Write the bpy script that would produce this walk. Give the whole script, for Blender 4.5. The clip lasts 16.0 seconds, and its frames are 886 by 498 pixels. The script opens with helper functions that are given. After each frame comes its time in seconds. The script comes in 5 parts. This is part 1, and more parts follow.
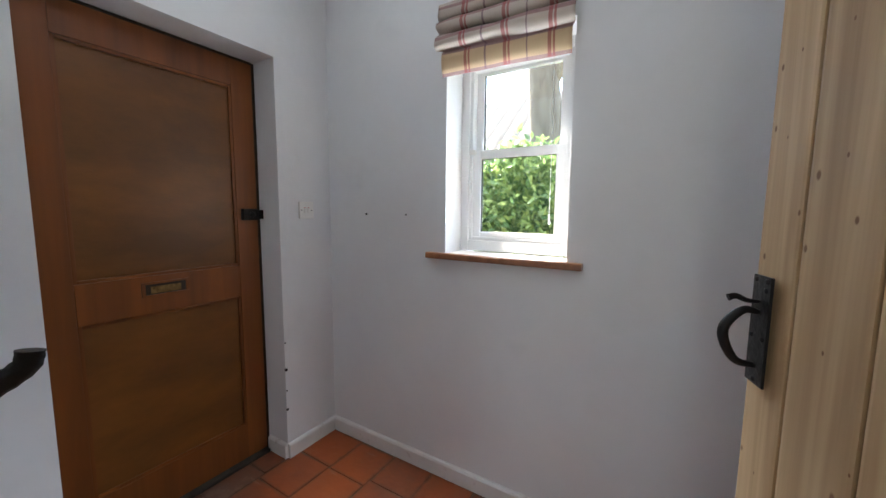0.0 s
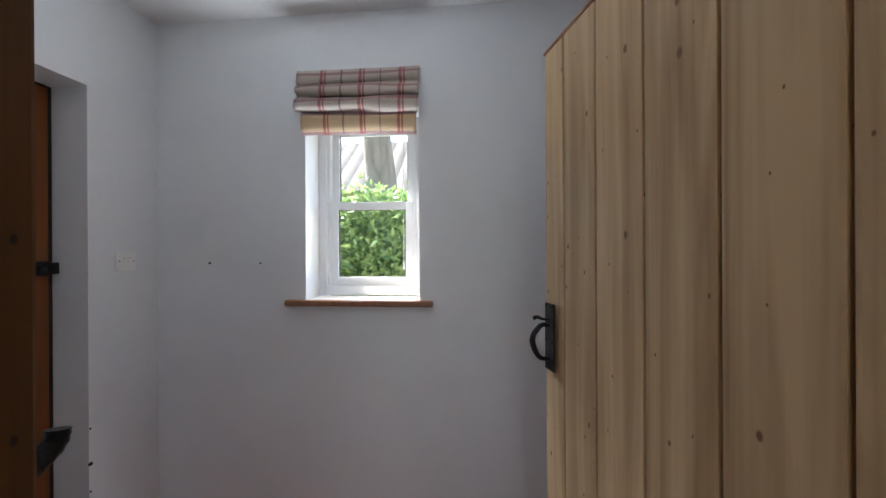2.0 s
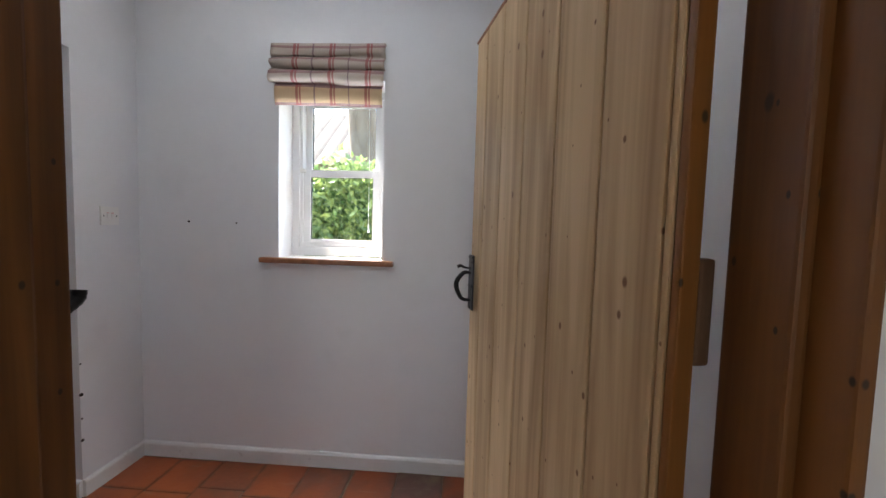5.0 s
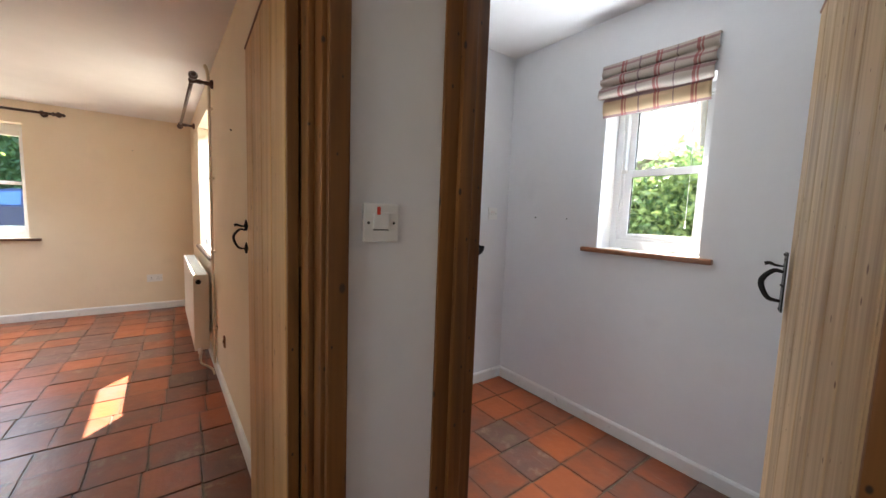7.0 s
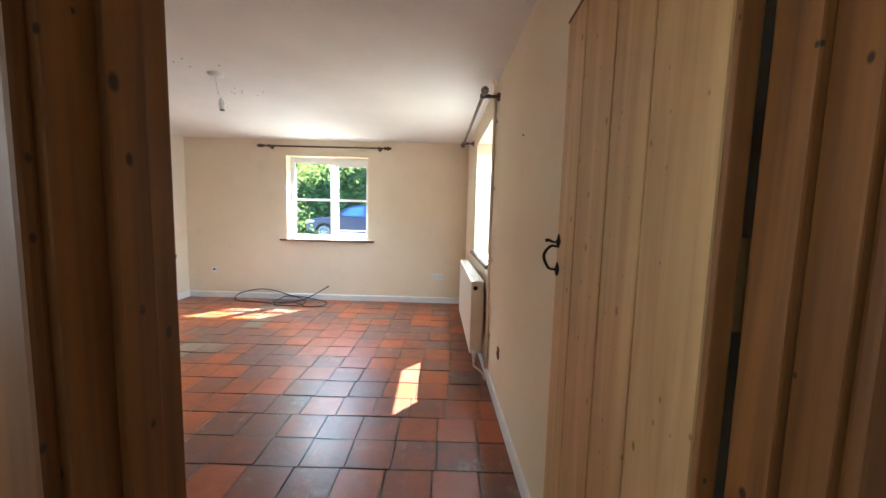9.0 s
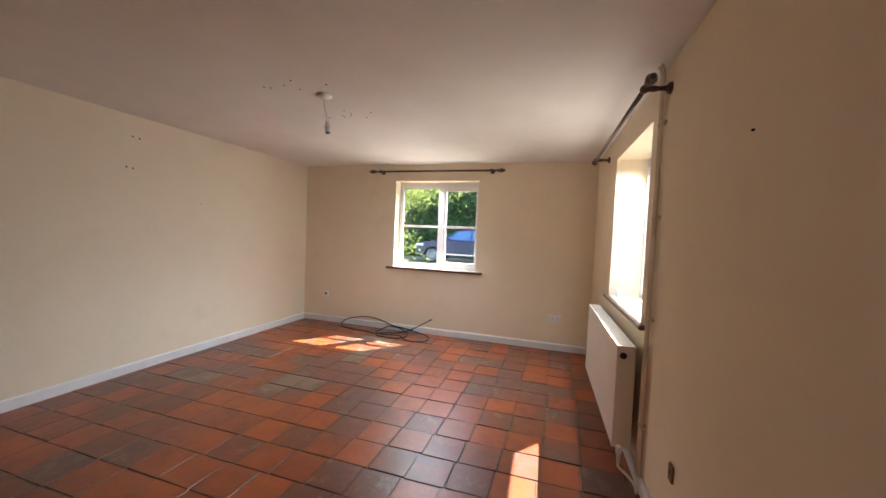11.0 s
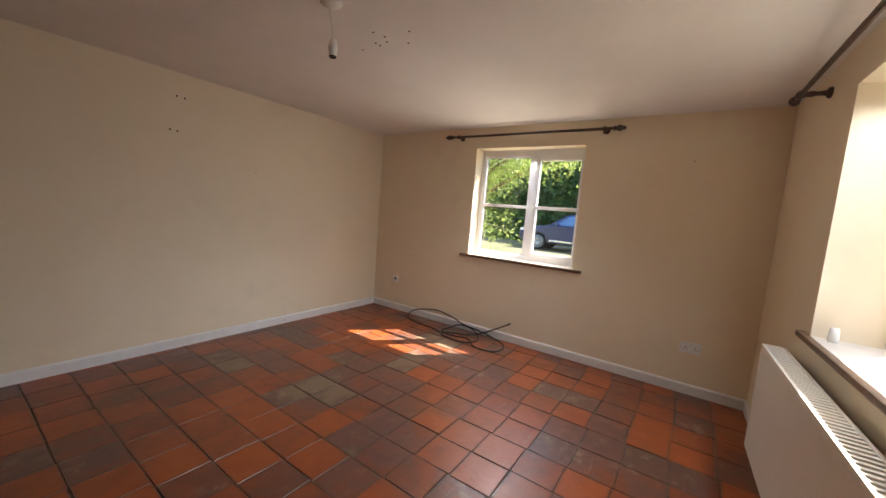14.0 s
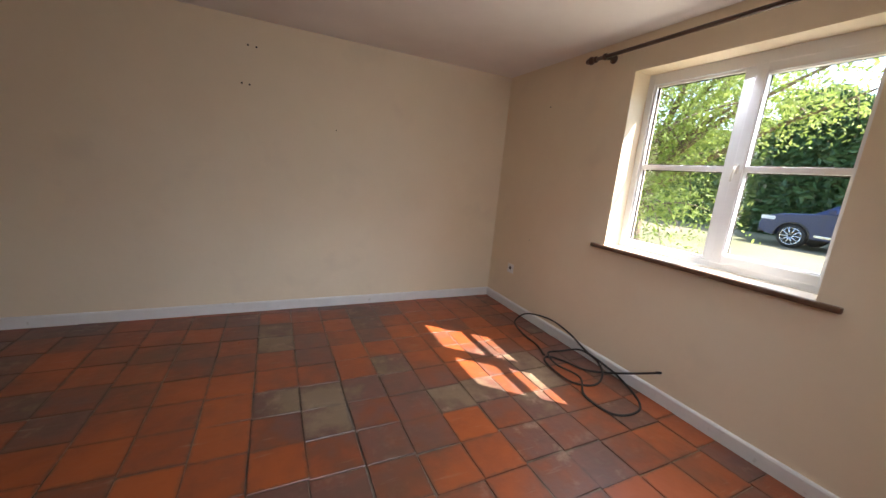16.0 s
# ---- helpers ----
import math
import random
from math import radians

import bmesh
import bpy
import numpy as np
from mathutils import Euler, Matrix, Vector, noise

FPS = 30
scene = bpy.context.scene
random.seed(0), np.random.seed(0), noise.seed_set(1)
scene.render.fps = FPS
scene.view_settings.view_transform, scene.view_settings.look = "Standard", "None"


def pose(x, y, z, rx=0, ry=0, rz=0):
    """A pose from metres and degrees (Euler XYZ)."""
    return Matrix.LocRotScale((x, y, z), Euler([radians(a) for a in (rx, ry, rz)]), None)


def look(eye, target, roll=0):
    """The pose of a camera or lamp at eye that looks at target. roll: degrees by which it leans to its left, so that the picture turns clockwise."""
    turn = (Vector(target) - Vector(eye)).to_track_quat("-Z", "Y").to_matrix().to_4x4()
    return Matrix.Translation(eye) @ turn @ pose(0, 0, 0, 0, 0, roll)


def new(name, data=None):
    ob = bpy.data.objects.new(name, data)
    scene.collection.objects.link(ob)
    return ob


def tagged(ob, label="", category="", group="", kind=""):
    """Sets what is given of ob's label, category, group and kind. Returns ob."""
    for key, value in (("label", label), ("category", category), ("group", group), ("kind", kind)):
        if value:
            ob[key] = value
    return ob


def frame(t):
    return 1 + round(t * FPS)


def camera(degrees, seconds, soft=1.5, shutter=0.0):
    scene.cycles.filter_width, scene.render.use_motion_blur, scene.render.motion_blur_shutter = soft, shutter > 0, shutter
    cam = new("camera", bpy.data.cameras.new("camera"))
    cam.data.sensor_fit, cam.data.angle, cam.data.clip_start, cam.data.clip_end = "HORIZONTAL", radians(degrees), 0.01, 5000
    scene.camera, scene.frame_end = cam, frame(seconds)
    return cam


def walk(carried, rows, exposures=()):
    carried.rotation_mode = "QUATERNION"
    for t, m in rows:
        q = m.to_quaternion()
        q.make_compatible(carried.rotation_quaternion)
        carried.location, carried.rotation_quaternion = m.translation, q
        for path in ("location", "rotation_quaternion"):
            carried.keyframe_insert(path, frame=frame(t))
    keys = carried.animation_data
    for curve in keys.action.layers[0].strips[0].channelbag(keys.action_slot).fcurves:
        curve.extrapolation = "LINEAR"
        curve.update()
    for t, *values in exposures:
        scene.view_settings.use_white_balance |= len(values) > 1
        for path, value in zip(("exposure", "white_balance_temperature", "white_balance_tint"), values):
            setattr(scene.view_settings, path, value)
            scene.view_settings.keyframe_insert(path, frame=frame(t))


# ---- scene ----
cam = camera(101.7, 16.0)
PATH = [
    (0, (0.265, 0.22, 1.271), (-0.768, 1.921, 1.063), 0.5),
    (0.5, (0.262, 0.201, 1.302), (-0.72, 1.943, 1.338), -0.1),
    (1, (0.253, 0.151, 1.336), (-0.556, 1.975, 1.475), 0.5),
    (1.5, (0.217, 0.069, 1.334), (-0.217, 2.019, 1.418), -0.3),
    (2, (0.218, 0.006, 1.316), (0.035, 1.997, 1.315), -0.3),
    (2.5, (0.259, -0.027, 1.299), (0.126, 1.968, 1.254), 0.6),
    (3, (0.312, -0.074, 1.287), (0.21, 1.921, 1.187), 0.7),
    (3.5, (0.313, -0.106, 1.277), (0.292, 1.89, 1.143), 1.1),
    (3.7, (0.302, -0.116, 1.277), (0.368, 1.878, 1.135), 1.7),
    (5.8, (0.48, -0.251, 1.249), (-0.11, 1.656, 1.138), 1.8),
    (6, (0.511, -0.287, 1.248), (-0.252, 1.557, 1.106), 1.7),
    (6.5, (0.563, -0.377, 1.251), (-0.621, 1.224, 1.07), 1.4),
    (7, (0.627, -0.421, 1.248), (-0.974, 0.762, 1.06), 2.1),
    (7.5, (0.681, -0.465, 1.24), (-1.182, 0.226, 1.014), 1.5),
    (8, (0.558, -0.522, 1.231), (-1.391, -0.132, 1.009), 2.0),
    (8.5, (0.386, -0.56, 1.244), (-1.583, -0.312, 0.997), 2.2),
    (9, (0.208, -0.55, 1.253), (-1.783, -0.564, 1.062), 1.5),
    (9.5, (0.042, -0.534, 1.274), (-1.932, -0.802, 1.101), 2.7),
    (10, (-0.108, -0.573, 1.287), (-2.054, -1.025, 1.178), 1.7),
    (10.2, (-0.167, -0.61, 1.297), (-2.114, -1.061, 1.212), 2.0),
    (12.3, (-0.682, -0.754, 1.334), (-2.499, -1.581, 1.223), 2.4),
    (12.5, (-0.74, -0.766, 1.338), (-2.564, -1.58, 1.229), 2.2),
    (13, (-0.937, -0.833, 1.328), (-2.814, -1.51, 1.198), 2.2),
    (13.5, (-1.13, -0.852, 1.322), (-2.973, -1.603, 1.131), 1.9),
    (14, (-1.365, -0.756, 1.311), (-3.008, -1.877, 1.099), 4.5),
    (14.5, (-1.665, -0.737, 1.287), (-3.145, -2.058, 1.029), 3.1),
    (15, (-2.021, -0.782, 1.295), (-3.358, -2.238, 0.992), 2.4),
    (15.5, (-2.388, -0.832, 1.294), (-3.465, -2.475, 0.923), 3.5),
    (16, (-2.701, -0.984, 1.258), (-3.549, -2.748, 0.846), 5.0),
]
walk(cam, [(t, look(eye, target, roll)) for t, eye, target, roll in PATH],
     [(0.0, 3.35, 6400, 8), (1.0, 3.0, 6450, 10), (2.2, 3.1, 6250, 9), (3.5, 3.25, 6350, 10), (6.0, 3.5, 6600, 12), (6.6, 3.65, 6550, 11), (8.0, 3.65, 6650, 10), (9.0, 3.8, 5650, 3), (9.5, 3.65, 5700, 5), (10.2, 3.35, 5900, 9), (12.3, 2.8, 7200, 15), (14.0, 2.5, 7000, 15), (14.6, 2.7, 6900, 15), (16.0, 2.5, 6600, 14)])

# ---------- light ----------
SUN_DIR = Vector((0.63, -0.515, -1.0)).normalized()
world = bpy.data.worlds.new("sky")
scene.world = world
world.use_nodes = True
wn = world.node_tree
sky = wn.nodes.new("ShaderNodeTexSky")
sky.sky_type = 'NISHITA'
sky.sun_disc = False
sky.sun_elevation = radians(50.9)
sky.sun_rotation = math.atan2(-0.63, 0.515)
wn.links.new(sky.outputs[0], wn.nodes["Background"].inputs[0])
wn.nodes["Background"].inputs[1].default_value = 0.15
sun_data = bpy.data.lights.new("sun", 'SUN')
sun_data.energy, sun_data.angle, sun_data.color = 4.2, radians(0.5), (1.0, 0.95, 0.88)
sun_ob = new("sun", sun_data)
sun_ob.matrix_world = look((-20, 17, 25), Vector((-20, 17, 25)) + SUN_DIR)


def window_light(name, centre, aim, w, h, watts, colour, spread=90):
    """Sky and ground light that a window lets in, given off inside its reveal."""
    ld = bpy.data.lights.new(name, 'AREA')
    ld.shape, ld.size, ld.size_y = 'RECTANGLE', w, h
    ld.energy, ld.color, ld.spread = watts, colour, radians(spread)
    new(name, ld).matrix_world = look(centre, Vector(centre) + Vector(aim))


SKY, YARD = (0.80, 0.90, 1.0), (1.0, 0.93, 0.82)
window_light("window_light_porch_up", (-0.30, 1.60, 1.13), (0, -0.6, 1), 0.46, 0.16, 0.85, SKY)
window_light("window_light_porch_down", (-0.30, 1.60, 1.60), (0, -0.6, -1), 0.46, 0.16, 0.62, SKY)
window_light("window_light_west_up", (-4.80, -2.2, 0.97), (0.6, 0, 1), 0.2, 1.0, 0.4, YARD)
window_light("window_light_west_down", (-4.84, -2.2, 1.93), (0.4, 0, -1), 0.12, 1.0, 2.6, SKY, 110)
window_light("window_light_north_up", (-3.2, -0.235, 0.97), (0, -0.6, 1), 1.0, 0.2, 0.12, YARD)
window_light("window_light_north_in", (-3.2, -0.235, 1.45), (0, -1, -0.35), 1.0, 0.7, 1.4, SKY, 100)
window_light("window_light_north_down", (-3.2, -0.10, 1.95), (0, -0.25, -1), 0.95, 0.12, 1.3, SKY, 130)
# fill lamp at an unseen, assumed window, added to brighten the passage
window_light("passage_fill_light", (0.40, -1.97, 1.45), (0, 1, -0.1), 0.55, 0.8, 0.42, YARD, 150)


# ---------- materials ----------
def mat(name, c1, c2=None, rough=0.6, scale=8.0, bump=0.0, bscale=60.0, metal=0.0, stretch=(1, 1, 1), detail=6.0, vary=0.0, coat=0.0, spots=None, mid=0.5):
    """Two colours mixed by noise at object scale, finer relief on top."""
    m = bpy.data.materials.new(name)
    m.use_nodes = True
    t = m.node_tree
    b = t.nodes["Principled BSDF"]
    b.inputs["Roughness"].default_value = rough
    b.inputs["Metallic"].default_value = metal
    b.inputs["Coat Weight"].default_value = coat
    c2 = c2 or c1
    tc = t.nodes.new("ShaderNodeTexCoord")
    mp = t.nodes.new("ShaderNodeMapping")
    mp.inputs["Scale"].default_value = stretch
    oi = t.nodes.new("ShaderNodeObjectInfo")
    sc = t.nodes.new("ShaderNodeVectorMath")
    sc.operation = 'SCALE'
    sc.inputs[0].default_value = (37.0, 91.0, 53.0)
    t.links.new(oi.outputs["Random"], sc.inputs["Scale"])
    ad = t.nodes.new("ShaderNodeVectorMath")
    t.links.new(tc.outputs["Object"], mp.inputs[0])
    t.links.new(mp.outputs[0], ad.inputs[0])
    t.links.new(sc.outputs[0], ad.inputs[1])
    n = t.nodes.new("ShaderNodeTexNoise")
    n.inputs["Scale"].default_value, n.inputs["Detail"].default_value, n.inputs["Roughness"].default_value = scale, detail, 0.6
    t.links.new(ad.outputs[0], n.inputs["Vector"])
    r = t.nodes.new("ShaderNodeValToRGB")
    r.color_ramp.elements[0].position, r.color_ramp.elements[1].position = mid - 0.17, mid + 0.17
    r.color_ramp.elements[0].color, r.color_ramp.elements[1].color = (*c1, 1), (*c2, 1)
    t.links.new(n.outputs["Fac"], r.inputs[0])
    out = r.outputs[0]
    if vary:
        h = t.nodes.new("ShaderNodeHueSaturation")
        mr = t.nodes.new("ShaderNodeMapRange")
        mr.inputs["To Min"].default_value, mr.inputs["To Max"].default_value = 1 - vary, 1 + vary
        t.links.new(oi.outputs["Random"], mr.inputs[0])
        t.links.new(mr.outputs[0], h.inputs["Value"])
        t.links.new(out, h.inputs["Color"])
        out = h.outputs[0]
    if spots:
        col, sscale, lo, hi = spots
        n2 = t.nodes.new("ShaderNodeTexNoise")
        n2.inputs["Scale"].default_value, n2.inputs["Detail"].default_value = sscale, 3.0
        t.links.new(ad.outputs[0], n2.inputs["Vector"])
        mr2 = t.nodes.new("ShaderNodeMapRange")
        mr2.inputs["From Min"].default_value, mr2.inputs["From Max"].default_value = lo, hi
        t.links.new(n2.outputs["Fac"], mr2.inputs[0])
        mx = t.nodes.new("ShaderNodeMix")
        mx.data_type = 'RGBA'
        mx.inputs["B"].default_value = (*col, 1)
        t.links.new(mr2.outputs[0], mx.inputs["Factor"])
        t.links.new(out, mx.inputs["A"])
        out = mx.outputs["Result"]
    t.links.new(out, b.inputs["Base Color"])
    if bump:
        n3 = t.nodes.new("ShaderNodeTexNoise")
        n3.inputs["Scale"].default_value, n3.inputs["Detail"].default_value = bscale, 5.0
        t.links.new(ad.outputs[0], n3.inputs["Vector"])
        bp = t.nodes.new("ShaderNodeBump")
        bp.inputs["Strength"].default_value, bp.inputs["Distance"].default_value = bump, 0.01
        t.links.new(n3.outputs["Fac"], bp.inputs["Height"])
        t.links.new(bp.outputs[0], b.inputs["Normal"])
    return m


def wood(name, light, dark, rough=0.55, knot=(0.22, 0.115, 0.05), grain=14.0, coat=0.0, vary=0.08, knots=0.055):
    """Long grain along local z with growth bands, streaks and round knots."""
    m = bpy.data.materials.new(name)
    m.use_nodes = True
    t = m.node_tree
    L = t.links.new
    b = t.nodes["Principled BSDF"]
    b.inputs["Roughness"].default_value, b.inputs["Coat Weight"].default_value = rough, coat
    tc = t.nodes.new("ShaderNodeTexCoord")
    oi = t.nodes.new("ShaderNodeObjectInfo")
    sc = t.nodes.new("ShaderNodeVectorMath")
    sc.operation = 'SCALE'
    sc.inputs[0].default_value = (13.0, 29.0, 17.0)
    L(oi.outputs["Random"], sc.inputs["Scale"])
    ad = t.nodes.new("ShaderNodeVectorMath")
    L(tc.outputs["Object"], ad.inputs[0])
    L(sc.outputs[0], ad.inputs[1])
    # knots
    sx = t.nodes.new("ShaderNodeSeparateXYZ")
    L(ad.outputs[0], sx.inputs[0])
    sm = t.nodes.new("ShaderNodeMath")
    L(sx.outputs[0], sm.inputs[0])
    L(sx.outputs[1], sm.inputs[1])
    cm = t.nodes.new("ShaderNodeCombineXYZ")
    L(sm.outputs[0], cm.inputs[0])
    L(sx.outputs[2], cm.inputs[1])
    mk = t.nodes.new("ShaderNodeMapping")
    mk.inputs["Scale"].default_value = (13.0, 8.0, 1.0)
    L(cm.outputs[0], mk.inputs[0])
    vo = t.nodes.new("ShaderNodeTexVoronoi")
    vo.voronoi_dimensions = '2D'
    vo.inputs["Scale"].default_value = 1.0
    L(mk.outputs[0], vo.inputs["Vector"])
    cs = t.nodes.new("ShaderNodeSeparateXYZ")
    L(vo.outputs["Color"], cs.inputs[0])
    cz = t.nodes.new("ShaderNodeMapRange")
    cz.inputs["To Min"].default_value, cz.inputs["To Max"].default_value = 0.9, 3.4
    L(cs.outputs[0], cz.inputs[0])
    kd = t.nodes.new("ShaderNodeMath")
    kd.operation = 'MULTIPLY'
    L(vo.outputs["Distance"], kd.inputs[0])
    L(cz.outputs[0], kd.inputs[1])
    # grain, pushed aside by the knots
    mp = t.nodes.new("ShaderNodeMapping")
    mp.inputs["Scale"].default_value = (1.0, 1.0, 0.07)
    L(ad.outputs[0], mp.inputs[0])
    n = t.nodes.new("ShaderNodeTexNoise")
    n.inputs["Scale"].default_value, n.inputs["Detail"].default_value, n.inputs["Distortion"].default_value = grain, 8.0, 1.4
    L(mp.outputs[0], n.inputs["Vector"])
    mp2 = t.nodes.new("ShaderNodeMapping")
    mp2.inputs["Scale"].default_value = (1.0, 1.0, 0.012)
    L(ad.outputs[0], mp2.inputs[0])
    n2 = t.nodes.new("ShaderNodeTexNoise")
    n2.inputs["Scale"].default_value, n2.inputs["Detail"].default_value = grain * 9, 3.0
    L(mp2.outputs[0], n2.inputs["Vector"])
    mm = t.nodes.new("ShaderNodeMath")
    mm.operation = 'MULTIPLY_ADD'
    mm.inputs[1].default_value = 0.22
    L(n2.outputs["Fac"], mm.inputs[0])
    L(n.outputs["Fac"], mm.inputs[2])
    r = t.nodes.new("ShaderNodeValToRGB")
    r.color_ramp.elements[0].position, r.color_ramp.elements[1].position = 0.46, 0.80
    r.color_ramp.elements[0].color, r.color_ramp.elements[1].color = (*light, 1), (*dark, 1)
    L(mm.outputs[0], r.inputs[0])
    h = t.nodes.new("ShaderNodeHueSaturation")
    mr = t.nodes.new("ShaderNodeMapRange")
    mr.inputs["To Min"].default_value, mr.inputs["To Max"].default_value = 1 - vary, 1 + vary
    L(oi.outputs["Random"], mr.inputs[0])
    L(mr.outputs[0], h.inputs["Value"])
    L(r.outputs[0], h.inputs["Color"])
    kr = t.nodes.new("ShaderNodeMapRange")
    kr.inputs["From Min"].default_value, kr.inputs["From Max"].default_value = knots * 1.9, knots
    L(kd.outputs[0], kr.inputs[0])
    mx = t.nodes.new("ShaderNodeMix")
    mx.data_type = 'RGBA'
    mx.inputs["B"].default_value = (*knot, 1)
    L(kr.outputs[0], mx.inputs["Factor"])
    L(h.outputs[0], mx.inputs["A"])
    L(mx.outputs["Result"], b.inputs["Base Color"])
    bp = t.nodes.new("ShaderNodeBump")
    bp.inputs["Strength"].default_value, bp.inputs["Distance"].default_value = 0.14, 0.003
    L(mm.outputs[0], bp.inputs["Height"])
    L(bp.outputs[0], b.inputs["Normal"])
    return m


def tile_mat():
    """Worn quarry tiles: each takes its own tone from a kiln range, with dirty rims, stains and scuffs."""
    m = bpy.data.materials.new("quarry_tile")
    m.use_nodes = True
    t = m.node_tree
    L = t.links.new
    b = t.nodes["Principled BSDF"]

    def math_node(op, a, b2=None, c=None):
        n = t.nodes.new("ShaderNodeMath")
        n.operation = op
        for k, v in enumerate((a, b2, c)):
            if v is None:
                continue
            if isinstance(v, (int, float)):
                n.inputs[k].default_value = v
            else:
                L(v, n.inputs[k])
        return n.outputs[0]

    def noise_at(vec, scale, detail, rough=0.55):
        n = t.nodes.new("ShaderNodeTexNoise")
        n.inputs["Scale"].default_value, n.inputs["Detail"].default_value, n.inputs["Roughness"].default_value = scale, detail, rough
        L(vec, n.inputs["Vector"])
        return n.outputs["Fac"]

    def span(v, lo, hi, out):
        n = t.nodes.new("ShaderNodeMapRange")
        n.inputs["From Min"].default_value, n.inputs["From Max"].default_value, n.inputs["To Max"].default_value = lo, hi, out
        L(v, n.inputs[0])
        return n.outputs[0]

    def blend(fac, a, colour):
        n = t.nodes.new("ShaderNodeMix")
        n.data_type = 'RGBA'
        L(fac, n.inputs["Factor"])
        L(a, n.inputs["A"])
        n.inputs["B"].default_value = (*colour, 1)
        return n.outputs["Result"]
    geo = t.nodes.new("ShaderNodeNewGeometry")
    oi = t.nodes.new("ShaderNodeObjectInfo")
    tc = t.nodes.new("ShaderNodeTexCoord")
    pos = geo.outputs["Position"]
    one = math_node('FRACT', math_node('ADD', oi.outputs["Random"], math_node('MULTIPLY', geo.outputs["Random Per Island"], 7.31)))
    drift = noise_at(pos, 0.9, 3.0)
    tone = math_node('ADD', math_node('MULTIPLY', one, 0.62), math_node('MULTIPLY_ADD', drift, 1.7, -0.66))
    cloud = noise_at(pos, 9.0, 6.0)
    tone = math_node('ADD', tone, math_node('MULTIPLY_ADD', cloud, 0.60, -0.30))
    r = t.nodes.new("ShaderNodeValToRGB")
    cr = r.color_ramp
    stops = [(0.0, (0.37, 0.085, 0.021)), (0.30, (0.31, 0.072, 0.020)), (0.46, (0.25, 0.062, 0.022)), (0.60, (0.185, 0.056, 0.026)), (0.74, (0.160, 0.066, 0.047)), (0.86, (0.125, 0.060, 0.045)), (1.0, (0.20, 0.135, 0.083))]
    cr.elements[0].position, cr.elements[0].color = stops[0][0], (*stops[0][1], 1)
    cr.elements[1].position, cr.elements[1].color = stops[-1][0], (*stops[-1][1], 1)
    for p, c in stops[1:-1]:
        e = cr.elements.new(p)
        e.color = (*c, 1)
    L(tone, r.inputs[0])
    col = r.outputs[0]
    # brown-grey wear in broad patches
    col = blend(span(noise_at(pos, 1.6, 8.0, 0.65), 0.51, 0.70, 0.60), col, (0.100, 0.062, 0.040))
    # rims worn dark with old polish
    uv = t.nodes.new("ShaderNodeSeparateXYZ")
    L(tc.outputs["UV"], uv.inputs[0])
    ex = math_node('ABSOLUTE', math_node('SUBTRACT', uv.outputs[0], 0.5))
    ey = math_node('ABSOLUTE', math_node('SUBTRACT', uv.outputs[1], 0.5))
    rim = math_node('ADD', math_node('MAXIMUM', ex, ey), math_node('MULTIPLY_ADD', noise_at(pos, 22.0, 5.0), 0.16, -0.08))
    col = blend(span(rim, 0.43, 0.50, 0.55), col, (0.075, 0.048, 0.034))
    # pale lime bloom and scuffs on some
    scuff = math_node('MULTIPLY', span(noise_at(pos, 6.5, 9.0, 0.7), 0.55, 0.70, 0.8), span(one, 0.55, 0.95, 1.0))
    col = blend(scuff, col, (0.33, 0.235, 0.165))
    mp = t.nodes.new("ShaderNodeMapping")
    mp.inputs["Scale"].default_value = (2.0, 16.0, 1.0)
    mp.inputs["Rotation"].default_value = (0, 0, 0.5)
    L(pos, mp.inputs[0])
    col = blend(span(noise_at(mp.outputs[0], 2.2, 8.0), 0.63, 0.80, 0.5), col, (0.36, 0.27, 0.20))
    L(col, b.inputs["Base Color"])
    rr = t.nodes.new("ShaderNodeMapRange")
    rr.inputs["To Min"].default_value, rr.inputs["To Max"].default_value = 0.20, 0.48
    L(cloud, rr.inputs[0])
    L(rr.outputs[0], b.inputs["Roughness"])
    bp = t.nodes.new("ShaderNodeBump")
    bp.inputs["Strength"].default_value, bp.inputs["Distance"].default_value = 0.35, 0.005
    L(math_node('ADD', noise_at(pos, 26.0, 6.0), math_node('MULTIPLY', drift, 2.0)), bp.inputs["Height"])
    L(bp.outputs[0], b.inputs["Normal"])
    return m


